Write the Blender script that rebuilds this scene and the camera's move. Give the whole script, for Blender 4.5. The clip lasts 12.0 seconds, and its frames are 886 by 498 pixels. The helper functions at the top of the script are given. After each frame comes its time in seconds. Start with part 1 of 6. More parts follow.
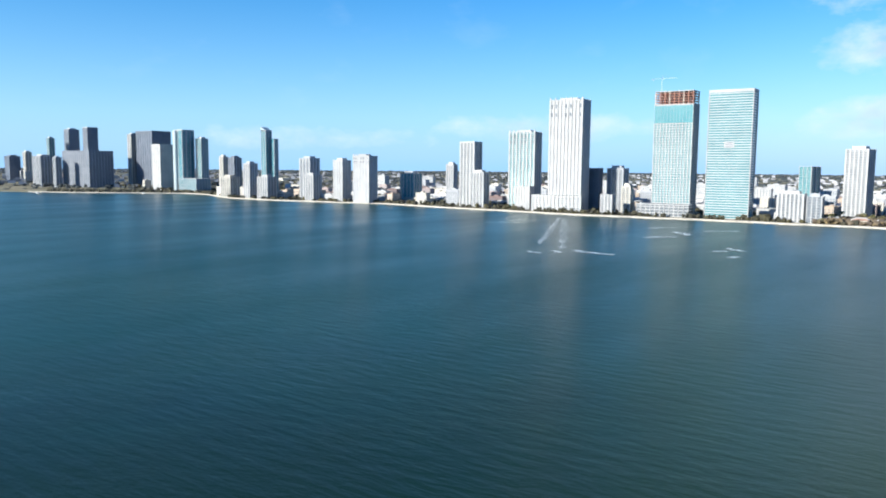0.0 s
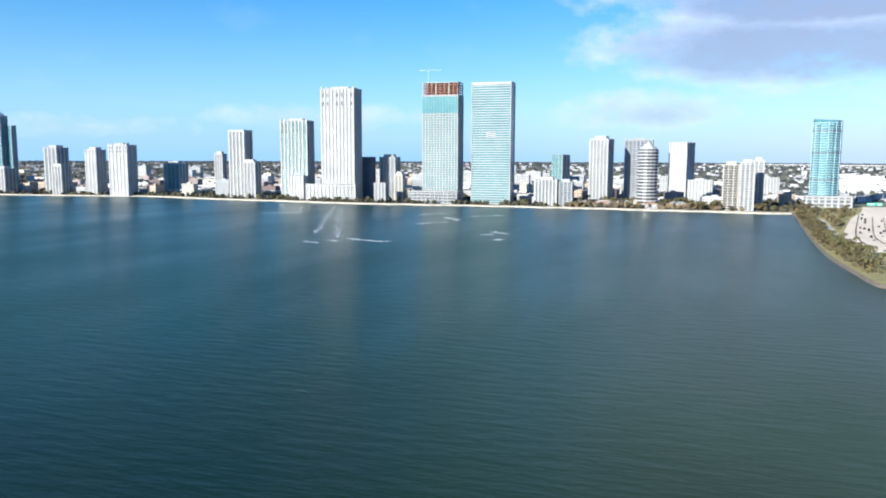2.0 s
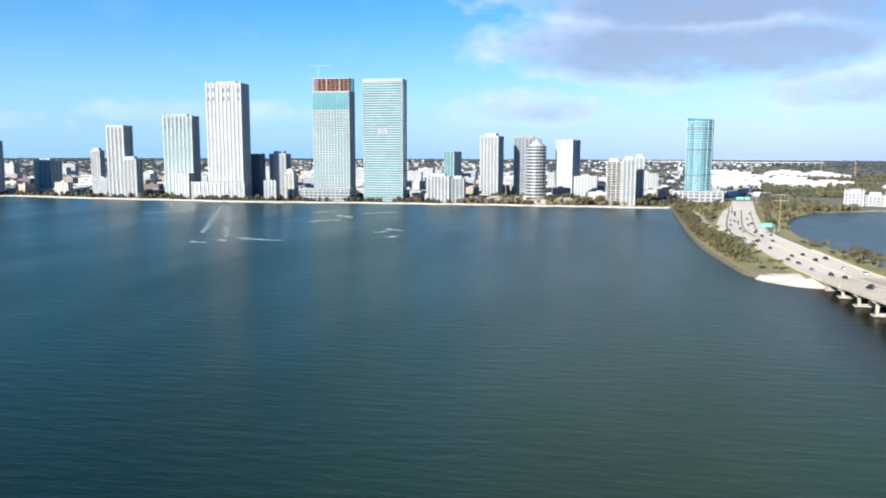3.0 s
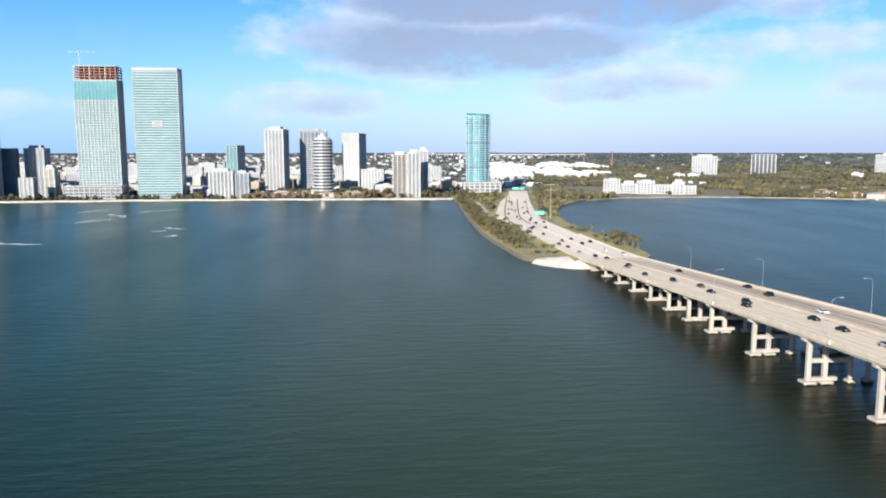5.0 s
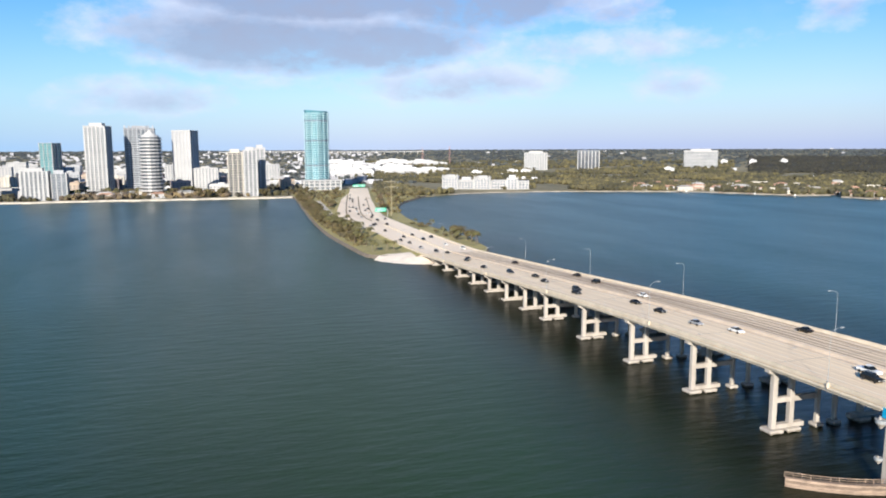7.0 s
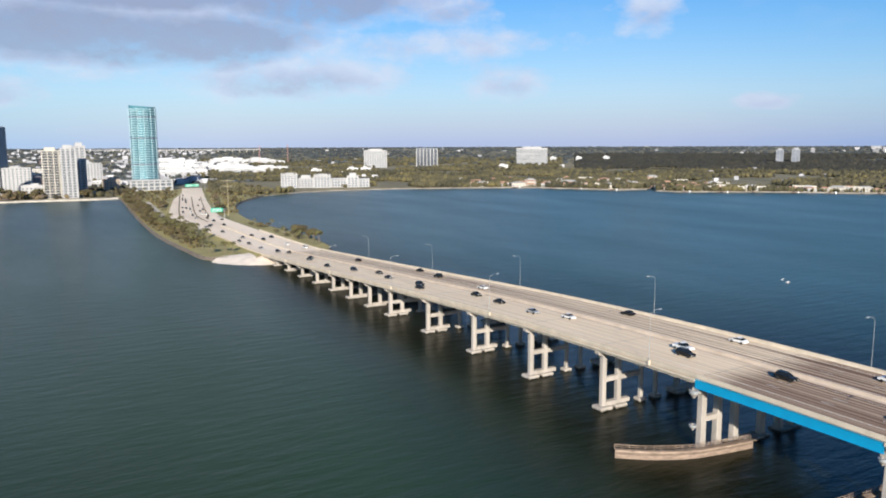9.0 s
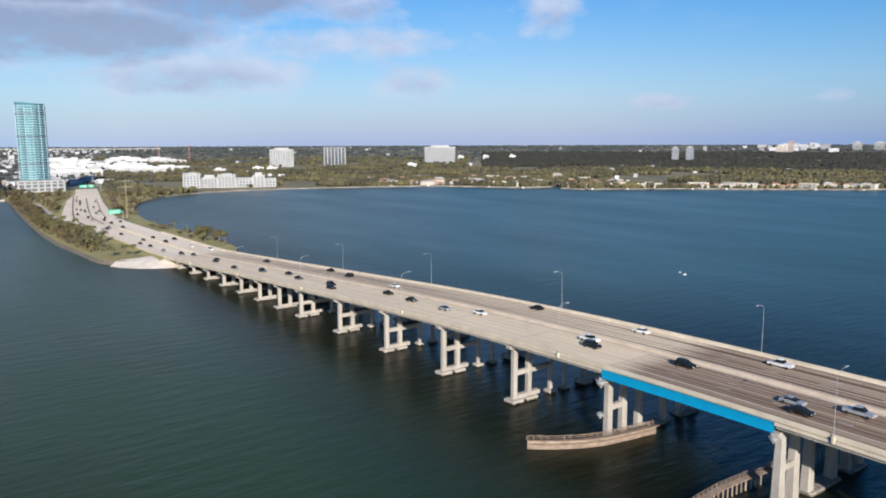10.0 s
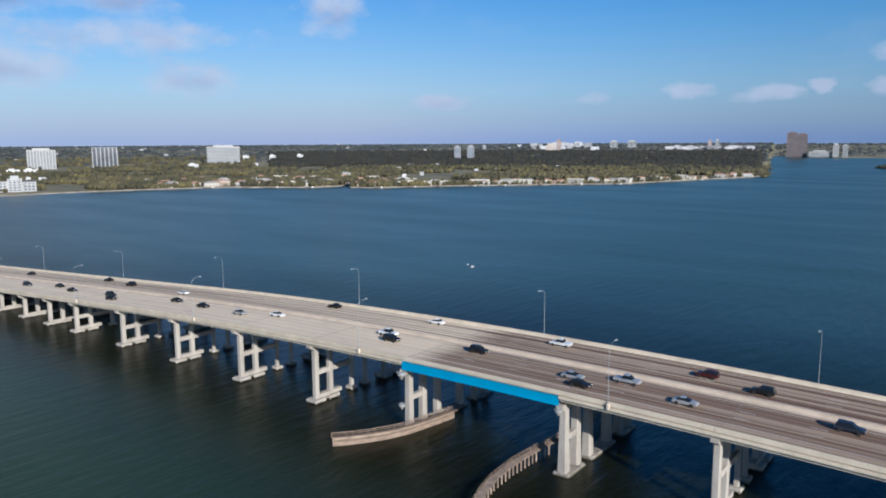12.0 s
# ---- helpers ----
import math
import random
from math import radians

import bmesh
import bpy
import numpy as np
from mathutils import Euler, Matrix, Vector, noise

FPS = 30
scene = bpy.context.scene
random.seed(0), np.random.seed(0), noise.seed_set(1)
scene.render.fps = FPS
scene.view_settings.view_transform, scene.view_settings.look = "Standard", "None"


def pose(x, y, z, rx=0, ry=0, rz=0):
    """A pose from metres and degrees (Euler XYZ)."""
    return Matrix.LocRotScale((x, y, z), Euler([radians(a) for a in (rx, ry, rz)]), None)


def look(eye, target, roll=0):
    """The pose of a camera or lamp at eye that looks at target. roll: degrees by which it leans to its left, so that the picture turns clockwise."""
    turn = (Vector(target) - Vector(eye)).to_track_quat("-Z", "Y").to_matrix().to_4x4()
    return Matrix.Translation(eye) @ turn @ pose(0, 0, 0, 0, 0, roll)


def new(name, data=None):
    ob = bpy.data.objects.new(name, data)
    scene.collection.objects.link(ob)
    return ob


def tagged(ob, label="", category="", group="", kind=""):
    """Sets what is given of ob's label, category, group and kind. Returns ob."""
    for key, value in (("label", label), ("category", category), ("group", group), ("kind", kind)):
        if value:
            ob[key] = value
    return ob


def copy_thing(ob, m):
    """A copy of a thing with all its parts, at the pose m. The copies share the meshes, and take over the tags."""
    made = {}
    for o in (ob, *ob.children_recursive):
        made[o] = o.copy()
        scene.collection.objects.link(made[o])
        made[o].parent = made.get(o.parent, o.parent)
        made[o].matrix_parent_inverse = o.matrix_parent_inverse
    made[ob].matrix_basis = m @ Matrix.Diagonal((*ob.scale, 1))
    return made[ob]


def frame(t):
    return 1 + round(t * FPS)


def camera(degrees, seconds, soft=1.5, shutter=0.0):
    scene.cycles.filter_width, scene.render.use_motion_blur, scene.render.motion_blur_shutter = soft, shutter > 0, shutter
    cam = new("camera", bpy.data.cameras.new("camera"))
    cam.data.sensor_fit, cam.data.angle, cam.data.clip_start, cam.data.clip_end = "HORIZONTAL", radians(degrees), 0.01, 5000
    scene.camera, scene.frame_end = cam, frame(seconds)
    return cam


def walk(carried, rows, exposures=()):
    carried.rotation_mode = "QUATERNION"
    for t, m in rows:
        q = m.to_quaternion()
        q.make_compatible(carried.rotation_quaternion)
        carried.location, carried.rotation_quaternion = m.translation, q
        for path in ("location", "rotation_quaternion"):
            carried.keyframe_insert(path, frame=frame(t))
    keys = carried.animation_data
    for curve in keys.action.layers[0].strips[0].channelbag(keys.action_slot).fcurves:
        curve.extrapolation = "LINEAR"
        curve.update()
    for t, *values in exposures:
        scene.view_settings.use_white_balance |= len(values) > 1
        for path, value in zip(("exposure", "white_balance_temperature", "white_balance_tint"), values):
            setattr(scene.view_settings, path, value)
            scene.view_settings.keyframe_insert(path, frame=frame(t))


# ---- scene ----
cam = camera(61.0, 12.0, soft=2.0)
PATH = [
    (0, (136.523, -122.613, 66.73), (134.9, -123.762, 66.516), 0.5),
    (0.5, (136.537, -122.609, 66.731), (134.839, -123.642, 66.509), 0.4),
    (1, (136.546, -122.607, 66.73), (134.775, -123.51, 66.503), 0.3),
    (1.5, (136.55, -122.606, 66.73), (134.71, -123.355, 66.496), 0.2),
    (2, (136.553, -122.606, 66.73), (134.668, -123.229, 66.491), 0.2),
    (2.5, (136.561, -122.605, 66.73), (134.635, -123.088, 66.486), 0.1),
    (3, (136.548, -122.605, 66.73), (134.595, -122.955, 66.484), 0.2),
    (3.5, (136.552, -122.605, 66.73), (134.577, -122.795, 66.479), 0.1),
    (5.5, (136.565, -122.606, 66.73), (134.606, -122.306, 66.466), -0.1),
    (6, (136.738, -122.598, 66.727), (134.795, -122.206, 66.461), -0.2),
    (6.5, (136.954, -122.587, 66.723), (135.035, -122.091, 66.455), -0.2),
    (7, (137.222, -122.573, 66.718), (135.336, -121.964, 66.448), -0.2),
    (9, (138.4, -123.678, 66.736), (136.685, -122.688, 66.459), -0.2),
    (9.5, (138.541, -124.08, 66.749), (136.897, -122.976, 66.47), -0.2),
    (10, (138.68, -124.47, 66.728), (137.097, -123.28, 66.447), -0.2),
    (10.5, (138.657, -124.944, 66.72), (137.148, -123.662, 66.439), -0.3),
    (11, (138.664, -125.474, 66.681), (137.238, -124.1, 66.399), -0.3),
    (11.5, (138.875, -125.963, 66.629), (137.555, -124.487, 66.346), -0.4),
    (12, (138.93, -126.474, 66.589), (137.735, -124.895, 66.304), -0.3),
]
walk(cam, [(t, look(eye, target, roll)) for t, eye, target, roll in PATH],
     [(0.0, 1.1, 5750, 5), (2.0, 1.06, 5750, 5), (3.7, 0.97, 5850, 6), (5.5, 0.95, 6050, 8), (7.2, 0.88, 6150, 9), (9.0, 0.69, 6150, 9), (10.5, 0.51, 5900, 9), (12.0, 0.38, 5600, 8)])

# ---- world, sun ----
SUN_AZ, SUN_EL = radians(-28), radians(21.8)      # azimuth from +x towards +y
world = bpy.data.worlds.new("sky")
scene.world = world
world.use_nodes = True
NT = world.node_tree
NT.nodes.clear()


def math_node(tree, op, a, b=None, clamp=False):
    n = tree.nodes.new("ShaderNodeMath")
    n.operation = op
    n.use_clamp = clamp
    for i, v in enumerate((a, b)):
        if v is None:
            continue
        if isinstance(v, (int, float)):
            n.inputs[i].default_value = v
        else:
            tree.links.new(v, n.inputs[i])
    return n.outputs[0]


def mix_node(tree, fac, a, b, blend="MIX"):
    n = tree.nodes.new("ShaderNodeMix")
    n.data_type = "RGBA"
    n.blend_type = blend
    for i, v in ((0, fac), (6, a), (7, b)):
        if isinstance(v, (int, float)):
            n.inputs[i].default_value = v
        elif isinstance(v, tuple):
            n.inputs[i].default_value = (*v, 1) if len(v) == 3 else v
        else:
            tree.links.new(v, n.inputs[i])
    return n.outputs[2]


def noise_node(tree, vec, scale, detail=4.0, rough=0.55, out="Fac"):
    n = tree.nodes.new("ShaderNodeTexNoise")
    n.inputs["Scale"].default_value = scale
    n.inputs["Detail"].default_value = detail
    n.inputs["Roughness"].default_value = rough
    if vec is not None:
        tree.links.new(vec, n.inputs["Vector"])
    return n.outputs[out]


def ramp_node(tree, fac, stops):
    n = tree.nodes.new("ShaderNodeValToRGB")
    els = n.color_ramp.elements
    while len(els) < len(stops):
        els.new(0.5)
    for e, (p, c) in zip(els, stops):
        e.position = p
        e.color = (c, c, c, 1) if isinstance(c, (int, float)) else (*c, 1)
    tree.links.new(fac, n.inputs[0])
    return n.outputs[0]


def build_sky():
    L = NT.links
    sky = NT.nodes.new("ShaderNodeTexSky")
    sky.sky_type = "NISHITA"
    sky.sun_disc = False
    sky.sun_elevation = SUN_EL
    sky.sun_rotation = radians(90) - SUN_AZ
    sky.altitude = 60
    sky.air_density, sky.dust_density, sky.ozone_density = 1.0, 0.25, 3.0
    co = NT.nodes.new("ShaderNodeTexCoord").outputs["Generated"]
    sep = NT.nodes.new("ShaderNodeSeparateXYZ")
    L.new(co, sep.inputs[0])
    X, Y, Z = sep.outputs
    phi = math_node(NT, "MULTIPLY", math_node(NT, "ARCTAN2", Y, math_node(NT, "MULTIPLY", X, -1.0)), 57.29578)
    el = math_node(NT, "MULTIPLY", math_node(NT, "ARCSINE", Z), 57.29578)
    flat = NT.nodes.new("ShaderNodeVectorMath")
    flat.operation = "MULTIPLY"
    flat.inputs[1].default_value = (1, 1, 1.9)
    L.new(co, flat.inputs[0])
    n1 = noise_node(NT, flat.outputs[0], 8.5, 9, 0.56)
    n2 = noise_node(NT, flat.outputs[0], 19.0, 6, 0.55)
    warp = noise_node(NT, flat.outputs[0], 5.0, 5, 0.6, "Color")
    wsep = NT.nodes.new("ShaderNodeSeparateXYZ")
    L.new(warp, wsep.inputs[0])
    phi_w = math_node(NT, "ADD", phi, math_node(NT, "MULTIPLY", math_node(NT, "SUBTRACT", wsep.outputs[0], 0.5), 8.0))
    el_w = math_node(NT, "ADD", el, math_node(NT, "MULTIPLY", math_node(NT, "SUBTRACT", wsep.outputs[1], 0.5), 2.4))
    w1 = math_node(NT, "MULTIPLY", math_node(NT, "SUBTRACT", n1, 0.5), 2.0)
    # the clouds: bearing, elevation, half sizes in degrees, and how solid each one is
    # the two over 20 degrees up are unseen, added to grey the water's reflections
    clouds = [
        (6.5, 8.6, 13.5, 3.6, 1.0), (14.0, 8.4, 9.5, 3.4, 1.0), (9.0, 12.5, 15.0, 4.0, 1.0), (10.0, 22.0, 22.0, 8.0, 0.9), (40.0, 27.0, 16.0, 6.0, 0.6), (20.0, 11.5, 9.0, 3.6, 0.9), (18.5, 4.7, 7.0, 1.5, 0.75), (-3.0, 3.6, 4.5, 1.3, 0.7),
        (26.0, 10.6, 6.0, 1.7, 0.6), (30.2, 9.6, 3.4, 1.3, 0.75), (28.5, 7.1, 8.0, 0.9, 0.35), (34.5, 4.4, 2.6, 1.1, 0.5), (45.5, 9.2, 2.4, 1.5, 0.6),
        (53.3, 3.0, 2.0, 0.65, 0.8), (63.8, 3.1, 1.5, 0.6, 0.8), (70.9, 3.7, 1.5, 0.55, 0.75), (75.2, 3.4, 1.4, 0.5, 0.65),
        (78.3, 3.6, 0.8, 0.4, 0.7), (84.8, 5.4, 2.0, 0.8, 0.6), (83.0, 3.3, 1.3, 0.5, 0.6), (91.0, 4.4, 3.0, 1.1, 0.9), (99.0, 3.4, 3.0, 1.2, 0.9),
        (-28.0, 3.0, 7.0, 0.7, 0.35), (-44.0, 2.2, 6.0, 0.6, 0.3), (150.0, 12.0, 26.0, 5.0, 0.9), (-120.0, 16.0, 30.0, 5.0, 0.7),
    ]
    cover, shade = None, None
    for a, e, sa, se, solid in clouds:
        da = math_node(NT, "DIVIDE", math_node(NT, "SUBTRACT", phi_w, a), sa)
        de = math_node(NT, "DIVIDE", math_node(NT, "SUBTRACT", el_w, e), se)
        d = math_node(NT, "ADD", math_node(NT, "MULTIPLY", da, da), math_node(NT, "MULTIPLY", de, de))
        c = math_node(NT, "MULTIPLY", math_node(NT, "SUBTRACT", 1.0, d), solid)
        cover = c if cover is None else math_node(NT, "MAXIMUM", cover, c)
        low = math_node(NT, "MULTIPLY", math_node(NT, "MAXIMUM", c, 0.0), math_node(NT, "MULTIPLY", math_node(NT, "SUBTRACT", 0.45, de), min(1.0, 0.25 + se / 4.0) if se > 0.95 else 0.08))
        shade = low if shade is None else math_node(NT, "MAXIMUM", shade, low)
    body = math_node(NT, "ADD", math_node(NT, "MAXIMUM", cover, -1.4), math_node(NT, "ADD", math_node(NT, "MULTIPLY", w1, 1.4), math_node(NT, "MULTIPLY", math_node(NT, "SUBTRACT", noise_node(NT, flat.outputs[0], 30.0, 6, 0.6), 0.5), 1.5)))
    # thin broken veil over the rest of the sky
    rest = math_node(NT, "MULTIPLY", math_node(NT, "SUBTRACT", n1, 0.56), 3.0, True)
    dens = ramp_node(NT, math_node(NT, "MULTIPLY", math_node(NT, "ADD", body, 0.42), 0.55), [(0.0, 0.0), (0.25, 0.34), (0.52, 0.80), (0.95, 0.97)])
    dens = math_node(NT, "MAXIMUM", dens, math_node(NT, "MULTIPLY", rest, 0.16))
    thick = math_node(NT, "ADD", math_node(NT, "MULTIPLY", shade, 1.7), math_node(NT, "MULTIPLY", math_node(NT, "SUBTRACT", n2, 0.46), 0.9))
    tone = ramp_node(NT, thick, [(0.0, (7.0, 7.2, 7.9)), (0.3, (5.6, 5.75, 6.9)), (0.85, (3.25, 3.35, 4.35))])
    hs = NT.nodes.new("ShaderNodeHueSaturation")
    hs.inputs["Saturation"].default_value = 1.5
    hs.inputs["Hue"].default_value = 0.505
    hs.inputs["Value"].default_value = 1.15
    L.new(sky.outputs[0], hs.inputs["Color"])
    # blue-grey sea haze, thickest at the horizon
    haze = math_node(NT, "MULTIPLY", math_node(NT, "POWER", 2.718, math_node(NT, "MULTIPLY", math_node(NT, "ABSOLUTE", el), -0.13)), 0.95)
    side = ramp_node(NT, math_node(NT, "MULTIPLY", math_node(NT, "ADD", phi, 20.0), 0.0077), [(0.0, (3.0, 5.0, 7.5)), (0.13, (3.8, 5.3, 7.6)), (0.26, (4.65, 5.5, 7.5)), (0.36, (4.1, 4.85, 7.1)), (0.5, (4.05, 4.7, 6.9)), (0.64, (2.75, 3.8, 6.4)), (0.74, (2.0, 3.0, 5.3)), (0.85, (1.65, 2.5, 4.6))])
    clear = mix_node(NT, haze, hs.outputs[0], side)
    veiled = mix_node(NT, math_node(NT, "MULTIPLY", haze, 0.40), tone, side)
    out = mix_node(NT, math_node(NT, "MULTIPLY", dens, 0.9), clear, veiled)
    bg = NT.nodes.new("ShaderNodeBackground")
    bg.inputs["Strength"].default_value = 0.068
    L.new(out, bg.inputs[0])
    L.new(bg.outputs[0], NT.nodes.new("ShaderNodeOutputWorld").inputs[0])


build_sky()
sun_data = bpy.data.lights.new("sun", "SUN")
sun_data.energy, sun_data.angle, sun_data.color = 5.0, radians(0.53), (1.0, 0.89, 0.745)
sun = new("sun", sun_data)
sun.matrix_world = look((math.cos(SUN_AZ) * math.cos(SUN_EL) * 900, math.sin(SUN_AZ) * math.cos(SUN_EL) * 900, math.sin(SUN_EL) * 900), (0, 0, 0))

# ---- materials ----


def mat(name, col, col2=None, rough=0.7, scale=0.5, fine=8.0, bump=0.15, metal=0.0, rand=0.0, island=0.0, spec=0.5, stretch=None, low=0.35, high=0.65, warm=1.0):
    m = bpy.data.materials.new(name)
    m.use_nodes = True
    t = m.node_tree
    b = t.nodes["Principled BSDF"]
    geo = t.nodes.new("ShaderNodeNewGeometry")
    vec = geo.outputs["Position"]
    if stretch:
        v = t.nodes.new("ShaderNodeVectorMath")
        v.operation = "MULTIPLY"
        v.inputs[1].default_value = stretch
        t.links.new(vec, v.inputs[0])
        vec = v.outputs[0]
    n1 = noise_node(t, vec, scale, 4)
    n2 = noise_node(t, vec, fine, 3)
    f = math_node(t, "ADD", math_node(t, "MULTIPLY", n1, 0.7), math_node(t, "MULTIPLY", n2, 0.3))
    fac = ramp_node(t, f, [(low, 0.0), (high, 1.0)])
    col2 = col2 or tuple(c * 0.72 for c in col)
    out = mix_node(t, fac, col2, col)
    if rand:
        oi = t.nodes.new("ShaderNodeObjectInfo").outputs["Random"]
        out = mix_node(t, 1.0, out, ramp_node(t, oi, [(0, 1.0 - rand), (1, 1.0 + rand)]), "MULTIPLY")
    if island:
        ri = geo.outputs["Random Per Island"]
        out = mix_node(t, 1.0, out, ramp_node(t, ri, [(0, (1 - island, 1 - island, 1 - island * (1 - 0.4 * warm))), (1, (1 + island, 1 + island * (1 - 0.2 * warm), 1 + island * (1 - warm)))]), "MULTIPLY")
    t.links.new(out, b.inputs["Base Color"])
    b.inputs["Roughness"].default_value = rough
    b.inputs["Metallic"].default_value = metal
    b.inputs["Specular IOR Level"].default_value = spec
    if bump:
        bn = t.nodes.new("ShaderNodeBump")
        bn.inputs["Strength"].default_value = bump
        bn.inputs["Distance"].default_value = 0.1
        t.links.new(n2, bn.inputs["Height"])
        t.links.new(bn.outputs[0], b.inputs["Normal"])
    return m


def water_material():
    m = bpy.data.materials.new("bay_water")
    m.use_nodes = True
    t = m.node_tree
    b = t.nodes["Principled BSDF"]
    pos = t.nodes.new("ShaderNodeNewGeometry").outputs["Position"]

    def scaled(v, rot):
        mp = t.nodes.new("ShaderNodeMapping")
        mp.inputs["Scale"].default_value = v
        mp.inputs["Rotation"].default_value = (0, 0, radians(rot))
        t.links.new(pos, mp.inputs["Vector"])
        return mp.outputs[0]

    deep = noise_node(t, scaled((0.004, 0.004, 1), 20), 1.0, 5)
    green = ramp_node(t, deep, [(0.35, (0.005, 0.033, 0.020)), (0.62, (0.011, 0.039, 0.010))])
    ysep = t.nodes.new("ShaderNodeSeparateXYZ")
    t.links.new(pos, ysep.inputs[0])
    # the bridge's shade and dark reflection painted into the water, the open bay behind it blue
    bridge_shade = math_node(t, "ADD", math_node(t, "MAXIMUM", math_node(t, "MULTIPLY", math_node(t, "SUBTRACT", ysep.outputs[1], 12.0), math_node(t, "SUBTRACT", math_node(t, "MULTIPLY", math_node(t, "MINIMUM", ysep.outputs[0], 0.0), 0.00006), 0.0115)), math_node(t, "ADD", math_node(t, "MULTIPLY", math_node(t, "SUBTRACT", ysep.outputs[1], 12.0), 0.0045), math_node(t, "MULTIPLY", math_node(t, "MINIMUM", ysep.outputs[0], 0.0), -0.0016))), math_node(t, "MULTIPLY", math_node(t, "SUBTRACT", deep, 0.5), 1.2))
    # bay and offshore tones: own blue, plus sky reflection and haze put in
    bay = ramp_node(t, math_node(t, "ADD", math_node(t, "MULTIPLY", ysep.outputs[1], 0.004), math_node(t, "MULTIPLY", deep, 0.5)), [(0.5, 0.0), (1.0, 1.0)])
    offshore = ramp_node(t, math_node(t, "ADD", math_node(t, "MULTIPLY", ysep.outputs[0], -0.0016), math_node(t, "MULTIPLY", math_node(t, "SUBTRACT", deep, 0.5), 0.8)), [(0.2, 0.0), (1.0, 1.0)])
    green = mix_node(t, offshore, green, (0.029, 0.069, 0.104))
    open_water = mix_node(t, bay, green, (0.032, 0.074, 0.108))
    # dark patch painted into the water for lens falloff low in the view
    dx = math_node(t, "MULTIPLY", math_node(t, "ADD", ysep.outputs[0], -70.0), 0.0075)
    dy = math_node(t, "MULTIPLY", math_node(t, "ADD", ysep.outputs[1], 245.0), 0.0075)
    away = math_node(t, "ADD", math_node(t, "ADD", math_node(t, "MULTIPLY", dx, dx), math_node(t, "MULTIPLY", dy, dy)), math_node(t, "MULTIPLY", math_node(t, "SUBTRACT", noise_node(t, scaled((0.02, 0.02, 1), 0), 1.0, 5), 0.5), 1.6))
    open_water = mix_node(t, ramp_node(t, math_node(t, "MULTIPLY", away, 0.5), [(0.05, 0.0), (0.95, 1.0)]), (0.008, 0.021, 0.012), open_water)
    # paler grey-green patch in the water colour beside the causeway
    sx = math_node(t, "MULTIPLY", math_node(t, "ADD", ysep.outputs[0], 215.0), 0.0034)
    sy = math_node(t, "MULTIPLY", math_node(t, "ADD", ysep.outputs[1], 95.0), 0.0075)
    pale_patch = math_node(t, "ADD", math_node(t, "ADD", math_node(t, "MULTIPLY", sx, sx), math_node(t, "MULTIPLY", sy, sy)), math_node(t, "MULTIPLY", math_node(t, "SUBTRACT", deep, 0.5), 1.8))
    open_water = mix_node(t, ramp_node(t, math_node(t, "MULTIPLY", pale_patch, 0.5), [(0.05, 0.40), (0.7, 0.0)]), open_water, (0.060, 0.088, 0.070))
    edge = ramp_node(t, bridge_shade, [(0.25, 0.0), (1.0, 1.0)])
    shaded_water = mix_node(t, edge, (0.0075, 0.010, 0.005), open_water)
    t.links.new(mix_node(t, 1.0, shaded_water, (0.86, 0.82, 0.52), "MULTIPLY"), b.inputs["Base Color"])
    b.inputs["IOR"].default_value = 1.33
    b.inputs["Specular IOR Level"].default_value = 0.34
    b.inputs["Roughness"].default_value = 0.245
    swell = noise_node(t, scaled((0.28, 0.07, 1), 6), 1.0, 3, 0.5)
    chop = noise_node(t, scaled((0.95, 0.4, 1), -8), 1.0, 5, 0.6)
    gust = noise_node(t, scaled((0.012, 0.02, 1), 38), 1.0, 3, 0.5)
    wind = noise_node(t, scaled((0.0035, 0.012, 1), -24), 1.0, 5, 0.6)
    t.links.new(ramp_node(t, wind, [(0.34, 0.28), (0.66, 0.36)]), b.inputs["Roughness"])
    h = math_node(t, "ADD", math_node(t, "MULTIPLY", swell, 0.75), math_node(t, "MULTIPLY", math_node(t, "MULTIPLY", chop, 0.42), ramp_node(t, gust, [(0.3, 0.35), (0.7, 1.0)])))
    bn = t.nodes.new("ShaderNodeBump")
    bn.inputs["Strength"].default_value = 0.46
    bn.inputs["Distance"].default_value = 1.0
    t.links.new(h, bn.inputs["Height"])
    t.links.new(bn.outputs[0], b.inputs["Normal"])
    return m


